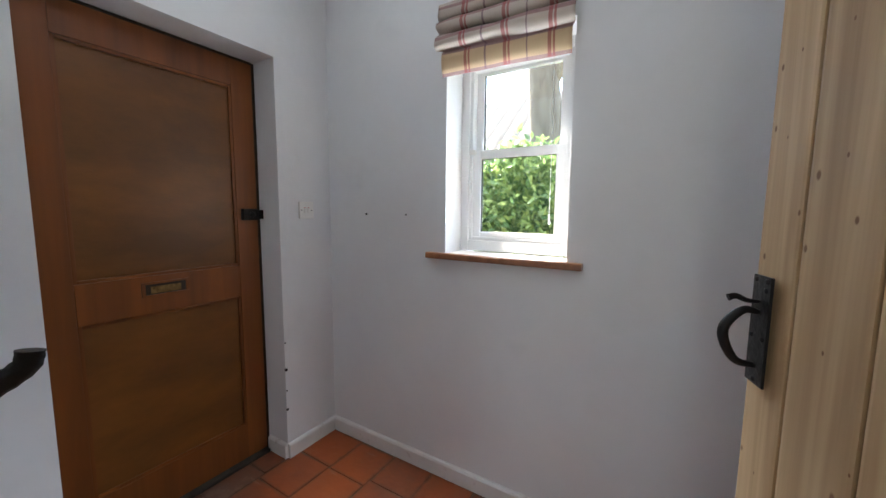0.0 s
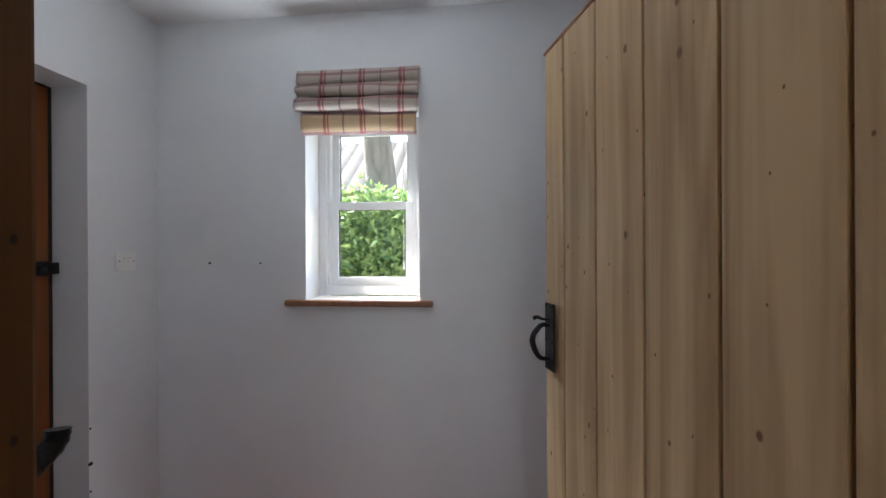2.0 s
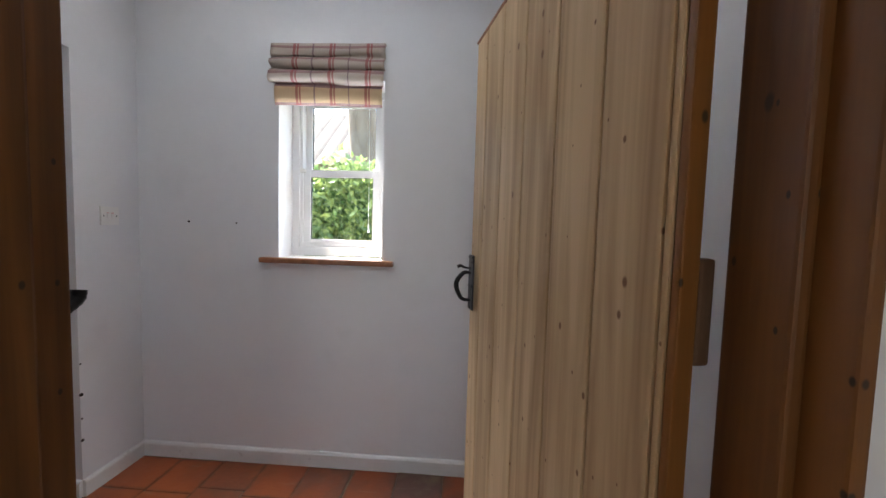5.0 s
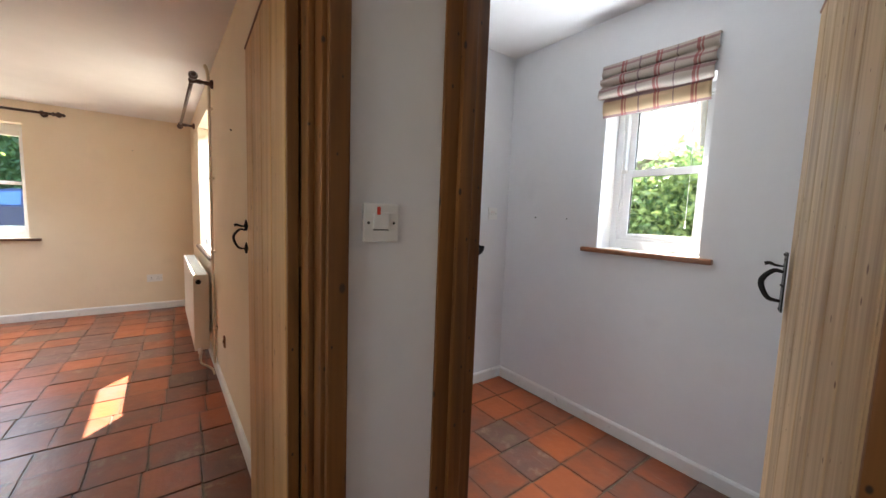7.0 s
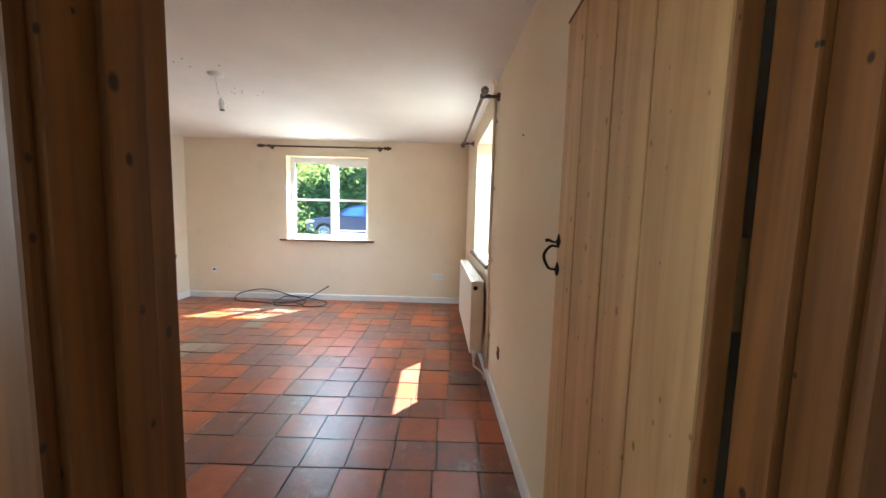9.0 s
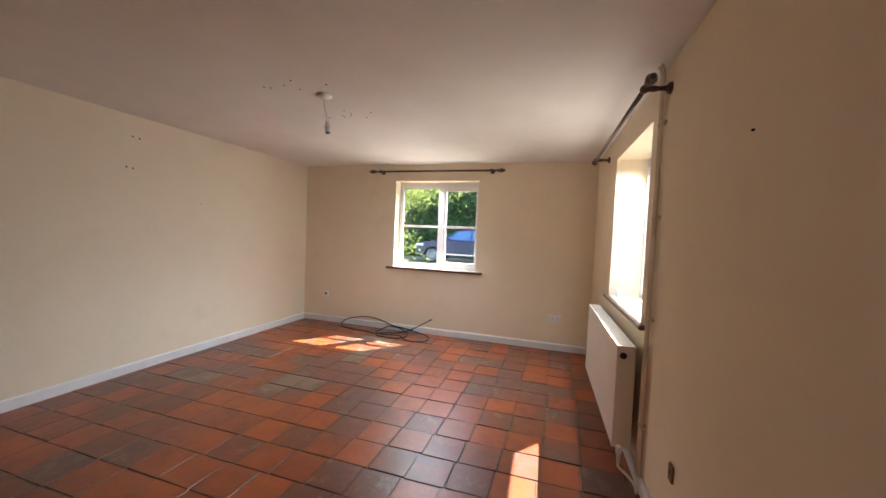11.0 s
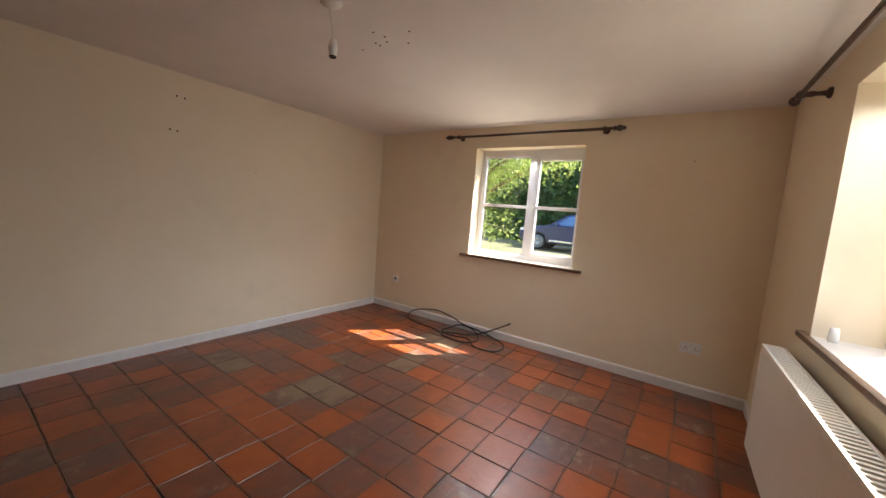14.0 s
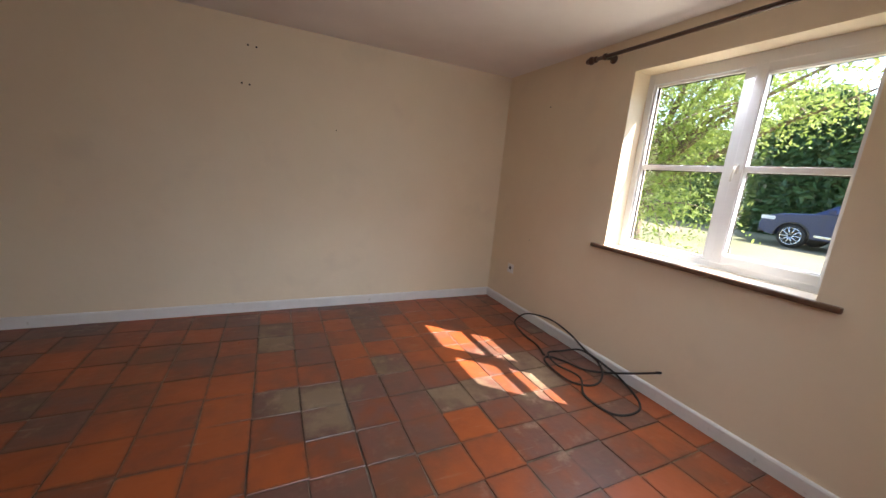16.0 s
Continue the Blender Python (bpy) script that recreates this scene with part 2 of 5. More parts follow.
def plaid_mat():
    """Beige cloth woven with wine-red, purple and ochre checks."""
    m = bpy.data.materials.new("plaid_cloth")
    m.use_nodes = True
    t = m.node_tree
    L = t.links.new
    b = t.nodes["Principled BSDF"]
    b.inputs["Roughness"].default_value = 0.9
    tc = t.nodes.new("ShaderNodeTexCoord")
    sp = t.nodes.new("ShaderNodeSeparateXYZ")
    L(tc.outputs["UV"], sp.inputs[0])
    col = None

    def bands(axis, places, colour, prev, strength):
        for lo, hi in places:
            a = t.nodes.new("ShaderNodeMath")
            a.operation = 'COMPARE'
            a.inputs[1].default_value, a.inputs[2].default_value = (lo + hi) / 2, (hi - lo) / 2
            L(sp.outputs[axis], a.inputs[0])
            k = t.nodes.new("ShaderNodeMath")
            k.operation = 'MULTIPLY'
            k.inputs[1].default_value = strength
            L(a.outputs[0], k.inputs[0])
            mx = t.nodes.new("ShaderNodeMix")
            mx.data_type = 'RGBA'
            L(k.outputs[0], mx.inputs["Factor"])
            if prev is None:
                mx.inputs["A"].default_value = (0.46, 0.385, 0.325, 1)
            else:
                L(prev, mx.inputs["A"])
            mx.inputs["B"].default_value = (*colour, 1)
            prev = mx.outputs["Result"]
        return prev
    col = bands(1, [(0.03, 0.20)], (0.62, 0.42, 0.22), col, 0.75)
    col = bands(1, [(0.0, 0.03), (0.20, 0.27), (0.40, 0.44), (0.47, 0.49), (0.66, 0.69), (0.88, 0.91)], (0.23, 0.10, 0.11), col, 0.7)
    col = bands(0, [(0.20, 0.225), (0.235, 0.25), (0.52, 0.545), (0.555, 0.57), (0.84, 0.865), (0.875, 0.89)], (0.28, 0.05, 0.05), col, 0.75)
    col = bands(0, [(0.37, 0.385), (0.69, 0.70)], (0.14, 0.07, 0.10), col, 0.7)
    L(col, b.inputs["Base Color"])
    n = t.nodes.new("ShaderNodeTexNoise")
    n.inputs["Scale"].default_value = 400.0
    L(tc.outputs["Object"], n.inputs["Vector"])
    bp = t.nodes.new("ShaderNodeBump")
    bp.inputs["Strength"].default_value, bp.inputs["Distance"].default_value = 0.4, 0.002
    L(n.outputs["Fac"], bp.inputs["Height"])
    L(bp.outputs[0], b.inputs["Normal"])
    return m


def glass_mat():
    m = bpy.data.materials.new("window_glass")
    m.use_nodes = True
    t = m.node_tree
    t.nodes.remove(t.nodes["Principled BSDF"])
    g = t.nodes.new("ShaderNodeBsdfGlossy")
    g.inputs["Roughness"].default_value = 0.0
    tr = t.nodes.new("ShaderNodeBsdfTransparent")
    tr.inputs[0].default_value = (0.94, 0.96, 0.95, 1)
    lw = t.nodes.new("ShaderNodeLayerWeight")
    lw.inputs[0].default_value = 0.5
    pw = t.nodes.new("ShaderNodeMath")
    pw.operation = 'POWER'
    pw.inputs[1].default_value = 5.0
    t.links.new(lw.outputs["Facing"], pw.inputs[0])
    fr = t.nodes.new("ShaderNodeMath")
    fr.operation = 'MULTIPLY_ADD'
    fr.inputs[1].default_value, fr.inputs[2].default_value = 0.85, 0.03
    t.links.new(pw.outputs[0], fr.inputs[0])
    mx = t.nodes.new("ShaderNodeMixShader")
    t.links.new(fr.outputs[0], mx.inputs[0])
    t.links.new(tr.outputs[0], mx.inputs[1])
    t.links.new(g.outputs[0], mx.inputs[2])
    t.links.new(mx.outputs[0], t.nodes["Material Output"].inputs[0])
    return m


def leaf_mat(name, c1, c2, through_light=0.5):
    m = mat(name, c1, c2, rough=0.45, scale=1.5)
    t = m.node_tree
    b = t.nodes["Principled BSDF"]
    geo = t.nodes.new("ShaderNodeNewGeometry")
    r = t.nodes.new("ShaderNodeValToRGB")
    r.color_ramp.elements[0].color, r.color_ramp.elements[1].color = (*c1, 1), (*c2, 1)
    t.links.new(geo.outputs["Random Per Island"], r.inputs[0])
    t.links.new(r.outputs[0], b.inputs["Base Color"])
    tl = t.nodes.new("ShaderNodeBsdfTranslucent")
    t.links.new(r.outputs[0], tl.inputs[0])
    mx = t.nodes.new("ShaderNodeMixShader")
    mx.inputs[0].default_value = through_light
    t.links.new(b.outputs[0], mx.inputs[1])
    t.links.new(tl.outputs[0], mx.inputs[2])
    t.links.new(mx.outputs[0], t.nodes["Material Output"].inputs[0])
    return m


M = {
    "hall": mat("white_wall_paint", (0.74, 0.74, 0.75), (0.79, 0.79, 0.79), 0.75, 2.0, 0.12, 25.0, spots=((0.70, 0.70, 0.70), 4.0, 0.6, 0.9)),
    "cream": mat("cream_wall_paint", (0.79, 0.675, 0.50), (0.83, 0.72, 0.545), 0.75, 1.6, 0.12, 22.0, spots=((0.72, 0.62, 0.47), 3.0, 0.6, 0.9)),
    "ceiling": mat("white_ceiling_paint", (0.74, 0.71, 0.69), (0.80, 0.77, 0.75), 0.8, 1.8, 0.2, 14.0),
    "skirt": mat("white_gloss_paint", (0.72, 0.71, 0.69), (0.80, 0.79, 0.77), 0.35, 6.0, 0.08, 40.0, spots=((0.5, 0.46, 0.42), 18.0, 0.66, 0.8)),
    "tile": tile_mat(),
    "mortar": mat("dark_mortar", (0.020, 0.015, 0.011), (0.26, 0.20, 0.15), 0.9, 4.0, 0.4, 80.0),
    "pine": wood("stripped_pine", (0.60, 0.42, 0.235), (0.36, 0.225, 0.11), 0.62, knot=(0.20, 0.10, 0.045), knots=0.040),
    "pine_warm": wood("waxed_pine", (0.62, 0.385, 0.165), (0.46, 0.265, 0.10), 0.5, knots=0.045, knot=(0.26, 0.13, 0.05)),
    "frame": wood("dark_waxed_pine", (0.235, 0.092, 0.018), (0.11, 0.040, 0.008), 0.5, knot=(0.03, 0.013, 0.006), coat=0.04),
    "mahogany": wood("front_door_wood", (0.225, 0.066, 0.010), (0.13, 0.037, 0.006), 0.4, knot=(0.10, 0.035, 0.012), grain=6.0, coat=0.0, knots=0.01),
    "ply": mat("front_door_panel_wood", (0.115, 0.042, 0.007), (0.215, 0.077, 0.012), 0.4, 3.2, 0.06, 60.0, stretch=(1, 0.7, 1.6), detail=7.0),
    "gapdark": mat("dark_gap_and_seal", (0.02, 0.015, 0.012), (0.04, 0.03, 0.02), 0.8, 20.0),
    "iron": mat("black_iron", (0.012, 0.012, 0.013), (0.025, 0.025, 0.026), 0.42, 20.0, 0.2, 90.0, metal=0.6),
    "brass": mat("tarnished_brass", (0.13, 0.085, 0.035), (0.30, 0.21, 0.09), 0.5, 60.0, metal=0.9),
    "upvc": mat("white_window_plastic", (0.80, 0.81, 0.82), (0.84, 0.85, 0.86), 0.3, 4.0),
    "sill": wood("varnished_sill_wood", (0.30, 0.12, 0.05), (0.20, 0.075, 0.03), 0.35, coat=0.2, knots=0.005),
    # sunlight on the window boards is put into this pale colour
    "sill_pale": mat("sunlit_sill_board", (0.66, 0.58, 0.50), (0.75, 0.69, 0.62), 0.35, 5.0, 0.05),
    "sill_brown": wood("brown_sill_wood", (0.17, 0.095, 0.055), (0.10, 0.055, 0.032), 0.4, knots=0.005),
    "pole": wood("dark_curtain_pole_wood", (0.07, 0.03, 0.018), (0.035, 0.016, 0.01), 0.3, coat=0.3, knots=0.002),
    "rad": mat("radiator_enamel", (0.78, 0.72, 0.62), (0.82, 0.76, 0.66), 0.3, 5.0),
    "pipe": mat("painted_pipe", (0.72, 0.62, 0.47), (0.77, 0.67, 0.52), 0.5, 12.0, 0.1, 60.0),
    "plastic": mat("white_plastic", (0.78, 0.77, 0.74), (0.82, 0.81, 0.78), 0.35, 9.0),
    "dark": mat("dark_hole", (0.015, 0.012, 0.01), (0.03, 0.025, 0.02), 0.9, 30.0),
    "red": mat("red_plastic", (0.55, 0.03, 0.02), (0.6, 0.05, 0.03), 0.4, 20.0),
    "rubber": mat("black_rubber", (0.012, 0.012, 0.012), (0.03, 0.028, 0.026), 0.6, 30.0, 0.1),
    "glass": glass_mat(),
    "plaid": plaid_mat(),
    "stone": mat("rough_stone_render", (0.17, 0.145, 0.12), (0.30, 0.26, 0.22), 0.9, 5.0, 0.5, 20.0),
    "soffit": mat("unseen_roof_paint", (0.5, 0.48, 0.45), (0.58, 0.56, 0.52), 0.6, 5.0, 0.1),
    # far darker than real tile, so the sunlit roof doesn't burn out
    "pantile": mat("darkened_pantile", (0.045, 0.030, 0.024), (0.085, 0.062, 0.05), 0.85, 3.0, 0.3, 30.0, spots=((0.07, 0.066, 0.055), 5.0, 0.5, 0.7)),
    "ground": mat("dry_grass_and_gravel", (0.085, 0.10, 0.032), (0.20, 0.168, 0.105), 0.95, 0.35, 0.6, 30.0, detail=10.0, mid=0.47),
    "bark": mat("grey_brown_bark", (0.13, 0.09, 0.06), (0.24, 0.18, 0.13), 0.9, 9.0, 0.8, 30.0, stretch=(1, 1, 0.25)),
    "leaf_light": leaf_mat("light_green_leaves", (0.19, 0.28, 0.05), (0.42, 0.48, 0.14), 0.5),
    "leaf_hedge": leaf_mat("laurel_leaves", (0.08, 0.15, 0.045), (0.34, 0.42, 0.14), 0.4),
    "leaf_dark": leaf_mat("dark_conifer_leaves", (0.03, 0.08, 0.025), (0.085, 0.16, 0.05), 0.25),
    "carpaint": mat("dark_blue_car_paint", (0.005, 0.015, 0.07), (0.006, 0.018, 0.08), 0.3, 3.0, coat=0.3),
    # blue of the reflected sky is put into the glass colour
    "carglass": mat("sky_blue_car_glass", (0.05, 0.12, 0.26), (0.06, 0.14, 0.29), 0.06, 3.0, coat=1.0),
    "alloy": mat("silver_alloy", (0.55, 0.56, 0.57), (0.62, 0.63, 0.64), 0.25, 10.0, metal=0.9),
    "lens": mat("headlamp_lens", (0.6, 0.62, 0.65), (0.7, 0.72, 0.75), 0.1, 10.0, coat=1.0),
}


# ---------- mesh helpers ----------
def box(bm, a, b, bev=0.0, m=None):
    x0, x1 = sorted((a[0], b[0]))
    y0, y1 = sorted((a[1], b[1]))
    z0, z1 = sorted((a[2], b[2]))
    r = bmesh.ops.create_cube(bm, size=1.0)
    bmesh.ops.transform(bm, matrix=Matrix.Translation(((x0 + x1) / 2, (y0 + y1) / 2, (z0 + z1) / 2)) @ Matrix.Diagonal((x1 - x0, y1 - y0, z1 - z0, 1)), verts=r["verts"])
    vs = r["verts"]
    if bev:
        es = list({e for v in vs for e in v.link_edges})
        g = bmesh.ops.bevel(bm, geom=es, offset=bev, segments=2, profile=0.7, affect='EDGES')
        vs = list({v for f in g["faces"] for v in f.verts} | {v for v in vs if v.is_valid})
    if m is not None:
        bmesh.ops.transform(bm, matrix=m, verts=vs)
    return bm


def B(a, b, bev=0.0, m=None):
    return box(bmesh.new(), a, b, bev, m)


def tube(bm, pts, r, seg=10, cap=True, closed=False):
    """A round bar swept along points; r is one radius or one per point."""
    pts = [Vector(p) for p in pts]
    n = len(pts)
    rs = r if isinstance(r, (list, tuple)) else [r] * n
    rings, up = [], None
    for i, p in enumerate(pts):
        d = (pts[min(i + 1, n - 1)] - pts[max(i - 1, 0)]).normalized()
        if up is None:
            up = d.orthogonal().normalized()
        up = (up - d * up.dot(d)).normalized()
        side = d.cross(up)
        rings.append([bm.verts.new(p + (up * math.cos(2 * math.pi * k / seg) + side * math.sin(2 * math.pi * k / seg)) * rs[i]) for k in range(seg)])
    for a, b in zip(rings, rings[1:]):
        for k in range(seg):
            f = bm.faces.new((a[k], a[(k + 1) % seg], b[(k + 1) % seg], b[k]))
            f.smooth = True
    if cap:
        bm.faces.new(rings[0][::-1])
        bm.faces.new(rings[-1])
    return bm


def T(pts, r, seg=10):
    return tube(bmesh.new(), pts, r, seg)


def lathe(bm, axis_from, axis_to, prof, seg=16):
    """A turned shape: prof is (share of the way along, radius)."""
    a, b = Vector(axis_from), Vector(axis_to)
    return tube(bm, [a + (b - a) * s for s, _ in prof], [max(r, 0.0004) for _, r in prof], seg)


def curve_pts(ctrl, n=8):
    """A smooth line through the given points."""
    P = [Vector(p) for p in ctrl]
    P = [P[0] * 2 - P[1]] + P + [P[-1] * 2 - P[-2]]
    out = []
    for i in range(1, len(P) - 2):
        for k in range(n):
            t = k / n
            a, b, c, d = P[i - 1:i + 3]
            out.append(0.5 * ((2 * b) + (c - a) * t + (2 * a - 5 * b + 4 * c - d) * t * t + (3 * b - a - 3 * c + d) * t ** 3))
    out.append(P[-2])
    return out


def mesh_of(name, bm, material):
    bmesh.ops.recalc_face_normals(bm, faces=bm.faces)
    me = bpy.data.meshes.new(name)
    bm.to_mesh(me)
    bm.free()
    me.materials.append(material)
    return me


def part(name, bm, material, parent, label=""):
    ob = new(name, mesh_of(name, bm, material))
    ob.parent = parent
    return tagged(ob, label) if label else ob


def thing(name, m, label, category, group=""):
    ob = new(name)
    ob.matrix_basis = m
    return tagged(ob, label, category, group)


def solid(name, bm, material, label, kind="", category="", m=None):
    ob = new(name, mesh_of(name, bm, material))
    if m is not None:
        ob.matrix_basis = m
    return tagged(ob, label, category, "", kind)


def wall(name, axis, f0, f1, u0, u1, z0, z1, holes, material, label, m=None):
    """A thick wall across axis ('x' or 'y') from face f0 to f1, along u, with openings (u0, u1, z0, z1) cut through."""
    bm = bmesh.new()
    us = sorted({u0, u1, *[h[0] for h in holes], *[h[1] for h in holes]})
    zs = sorted({z0, z1, *[h[2] for h in holes], *[h[3] for h in holes]})
    vv = {}

    def V(u, f, z):
        k = (u, f, z)
        if k not in vv:
            vv[k] = bm.verts.new((f, u, z) if axis == "x" else (u, f, z))
        return vv[k]

    def full(i, j):
        if i < 0 or j < 0 or i >= len(us) - 1 or j >= len(zs) - 1:
            return False
        u, z = (us[i] + us[i + 1]) / 2, (zs[j] + zs[j + 1]) / 2
        return not any(h[0] < u < h[1] and h[2] < z < h[3] for h in holes)
    for i in range(len(us) - 1):
        for j in range(len(zs) - 1):
            if not full(i, j):
                continue
            a, b, c, d = us[i], us[i + 1], zs[j], zs[j + 1]
            for f in (f0, f1):
                bm.faces.new((V(a, f, c), V(b, f, c), V(b, f, d), V(a, f, d)))
            for ok, (p, q) in ((full(i - 1, j), ((a, c), (a, d))), (full(i + 1, j), ((b, c), (b, d))), (full(i, j - 1), ((a, c), (b, c))), (full(i, j + 1), ((a, d), (b, d)))):
                if not ok:
                    bm.faces.new((V(p[0], f0, p[1]), V(q[0], f0, q[1]), V(q[0], f1, q[1]), V(p[0], f1, p[1])))
    return solid(name, bm, material, label, "structure", m=m)


# the north wall of the living room runs a little askew
MN = Matrix.Translation((-0.25, -0.135, 0)) @ Matrix.Rotation(math.pi + 0.029, 4, 'Z')
# in this frame x runs west along the wall, y goes into the room

# ---------- structure ----------
wall("wall_hall_west", "x", -1.62, -1.31, 0.115, 1.86, 0, 2.40, [(0.50, 1.297, -0.01, 1.97)], M["hall"], "white painted plaster wall round the front door")
wall("wall_hall_north", "y", 1.61, 1.90, -1.31, 1.02, 0, 2.40, [(-0.567, -0.036, 1.06, 1.96)], M["hall"], "white painted plaster wall with a small window")
wall("wall_hall_east", "x", 1.02, 1.25, 0.115, 1.90, 0, 2.40, [], M["hall"], "plain white painted plaster wall")
wall("wall_hall_south", "y", 0.115, 0.245, -1.31, 1.02, 0, 2.40, [(-0.14, 0.674, -0.01, 1.86)], M["hall"], "white painted partition wall with a doorway")
wall("wall_lobby_west", "x", -0.25, -0.115, -4.18, 0.115, 0, 2.40, [(-0.93, -0.139, -0.01, 1.86)], M["hall"], "white painted wall with a doorway into the living room")
wall("wall_lobby_east", "x", 0.86, 1.02, -2.0, 0.115, 0, 2.40, [], M["hall"], "plain white painted passage wall")
wall("wall_lobby_south", "y", -2.15, -2.0, -0.115, 1.02, 0, 2.40, [(0.10, 0.70, 1.0, 1.92)], M["hall"], "plain white painted passage end wall")
wall("wall_living_east", "x", -0.262, -0.252, -4.18, -0.142, 0, 2.212, [(-0.93, -0.1421, -0.01, 1.86)], M["cream"], "cream painted wall beside the doorway")
wall("wall_living_south", "y", -4.45, -4.18, -5.12, -0.115, 0, 2.40, [], M["cream"], "long plain cream painted wall with screw holes")
wall("wall_living_west", "x", -5.10, -4.82, -4.18, 0.15, 0, 2.40, [(-2.77, -1.64, 0.83, 2.0)], M["cream"], "cream painted wall with a two-light window")
wall("wall_living_north", "y", -0.292, 0.0, 0.0, 4.60, 0, 2.40, [(2.45, 3.50, 0.83, 2.01)], M["cream"], "cream painted thick wall with a deep window", m=MN)
wall("wall_living_north_outer", "y", -0.37, -0.294, 1.42, 4.86, -0.06, 2.40, [(2.40, 3.54, 0.84, 1.95)], M["stone"], "rough stone outer leaf of the thick wall", m=MN)
solid("ceiling_hall", B((-1.62, 0.115, 2.40), (1.25, 1.90, 2.46)), M["ceiling"], "uneven white painted plaster ceiling", "structure")
solid("ceiling_lobby", B((-0.25, -2.15, 2.402), (1.02, 0.113, 2.46)), M["ceiling"], "white painted plaster ceiling", "structure")
solid("ceiling_living", B((-4.84, -4.2, 2.215), (-0.24, 0.02, 2.30)), M["ceiling"], "white painted plaster ceiling with small holes", "structure")
# unseen roof slabs, added to shade the windows from the high sun
solid("roof_eaves", B((-5.28, -4.7, 2.41), (-0.1, 0.36, 2.56)), M["soffit"], "unseen roof slab over the house, added to cut the high sun", "structure")
solid("roof_porch", B((-1.75, 0.40, 2.48), (1.4, 2.05, 2.56)), M["soffit"], "unseen roof slab over the porch, added to cut the high sun", "structure")

# skirting boards
def skirting(pts, parent_m=None, h=0.082, mname="skirt"):
    for (a, b) in pts:
        a, b = Vector((*a, 0)), Vector((*b, 0))
        d = (b - a)
        L = d.length
        ang = math.atan2(d.y, d.x)
        bm = bmesh.new()
        prof = [(0, 0), (0.016, 0), (0.016, h - 0.012), (0.011, h - 0.003), (0.004, h), (0, h)]
        e = [[bm.verts.new((x, p[0], p[1])) for p in prof] for x in (0, L)]
        n = len(prof)
        for k in range(n):
            bm.faces.new((e[0][k], e[0][(k + 1) % n], e[1][(k + 1) % n], e[1][k]))
        bm.faces.new(e[0][::-1])
        bm.faces.new(e[1])
        m = Matrix.Translation(a) @ Matrix.Rotation(ang, 4, 'Z')
        solid("baseboard", bm, M[mname], "white gloss painted skirting board, scuffed", "structure", m=(parent_m @ m if parent_m else m))


# each run goes with the room on its left hand
skirting([((1.02, 1.61), (-1.31, 1.61)), ((-1.31, 1.61), (-1.31, 1.297)), ((-1.31, 0.50), (-1.31, 0.245)), ((-1.31, 0.245), (-0.15, 0.245)), ((1.02, 0.245), (1.02, 1.61)), ((-1.31, 1.297), (-1.455, 1.297))], None, 0.078)
skirting([((-4.82, -0.26), (-4.82, -4.18)), ((-4.82, -4.18), (-0.262, -4.18)), ((-0.262, -4.18), (-0.262, -0.96))])
skirting([((0.75, 0.0), (4.56, 0.0))], MN)


# ---------- doors and frames ----------
def door_frame(name, m, width, height, depth, lap_a, lap_b, label, rebate=0.0, hinge_thick=0.058):
    """Lining, stops and flat architraves round an opening; x across, y through the wall. A rebate leaves the hinge side open at the back."""
    d = thing(name, m, label, "door frame")
    tagged(d, kind="structure")
    t = 0.028
    for s, x in ((1, -width / 2), (-1, width / 2)):
        cut = rebate if s < 0 else 0.0
        thick = hinge_thick if cut else t
        part("jamb", B((x - s * thick, 0, 0), (x, depth - cut, height + t), 0.003), M["frame"], d)
        if cut > 0.01:
            # thin dark lining, added so the shaded hinge gap stays dark
            part("rebate_lining", B((x - s * (thick - 0.003), depth - cut + 0.001, 0), (x - s * (thick + 0.002), depth, height + t), 0.001), M["frame"], d)
        stop0 = 0.30 if cut else 0.34
        part("door_stop", B((x, depth * stop0, 0), (x + s * 0.014, (depth - cut - 0.012) if cut else depth * 0.66, height), 0.004), M["frame"], d)
    part("head", B((-width / 2, 0, height), (width / 2, depth, height + t), 0.003), M["frame"], d)
    for lap, y0, y1 in ((lap_a, -0.018, -0.001), (lap_b, depth + 0.001, depth + 0.018)):
        if lap:
            for s, x in ((1, -width / 2), (-1, width / 2)):
                part("architrave", B((x - s * lap, y0, 0), (x - s * 0.008, y1, height + lap), 0.005), M["frame"], d)
            part("architrave", B((-width / 2 - 0.008, y0, height + 0.008), (width / 2 + 0.008, y1, height + lap), 0.005), M["frame"], d)
    return d


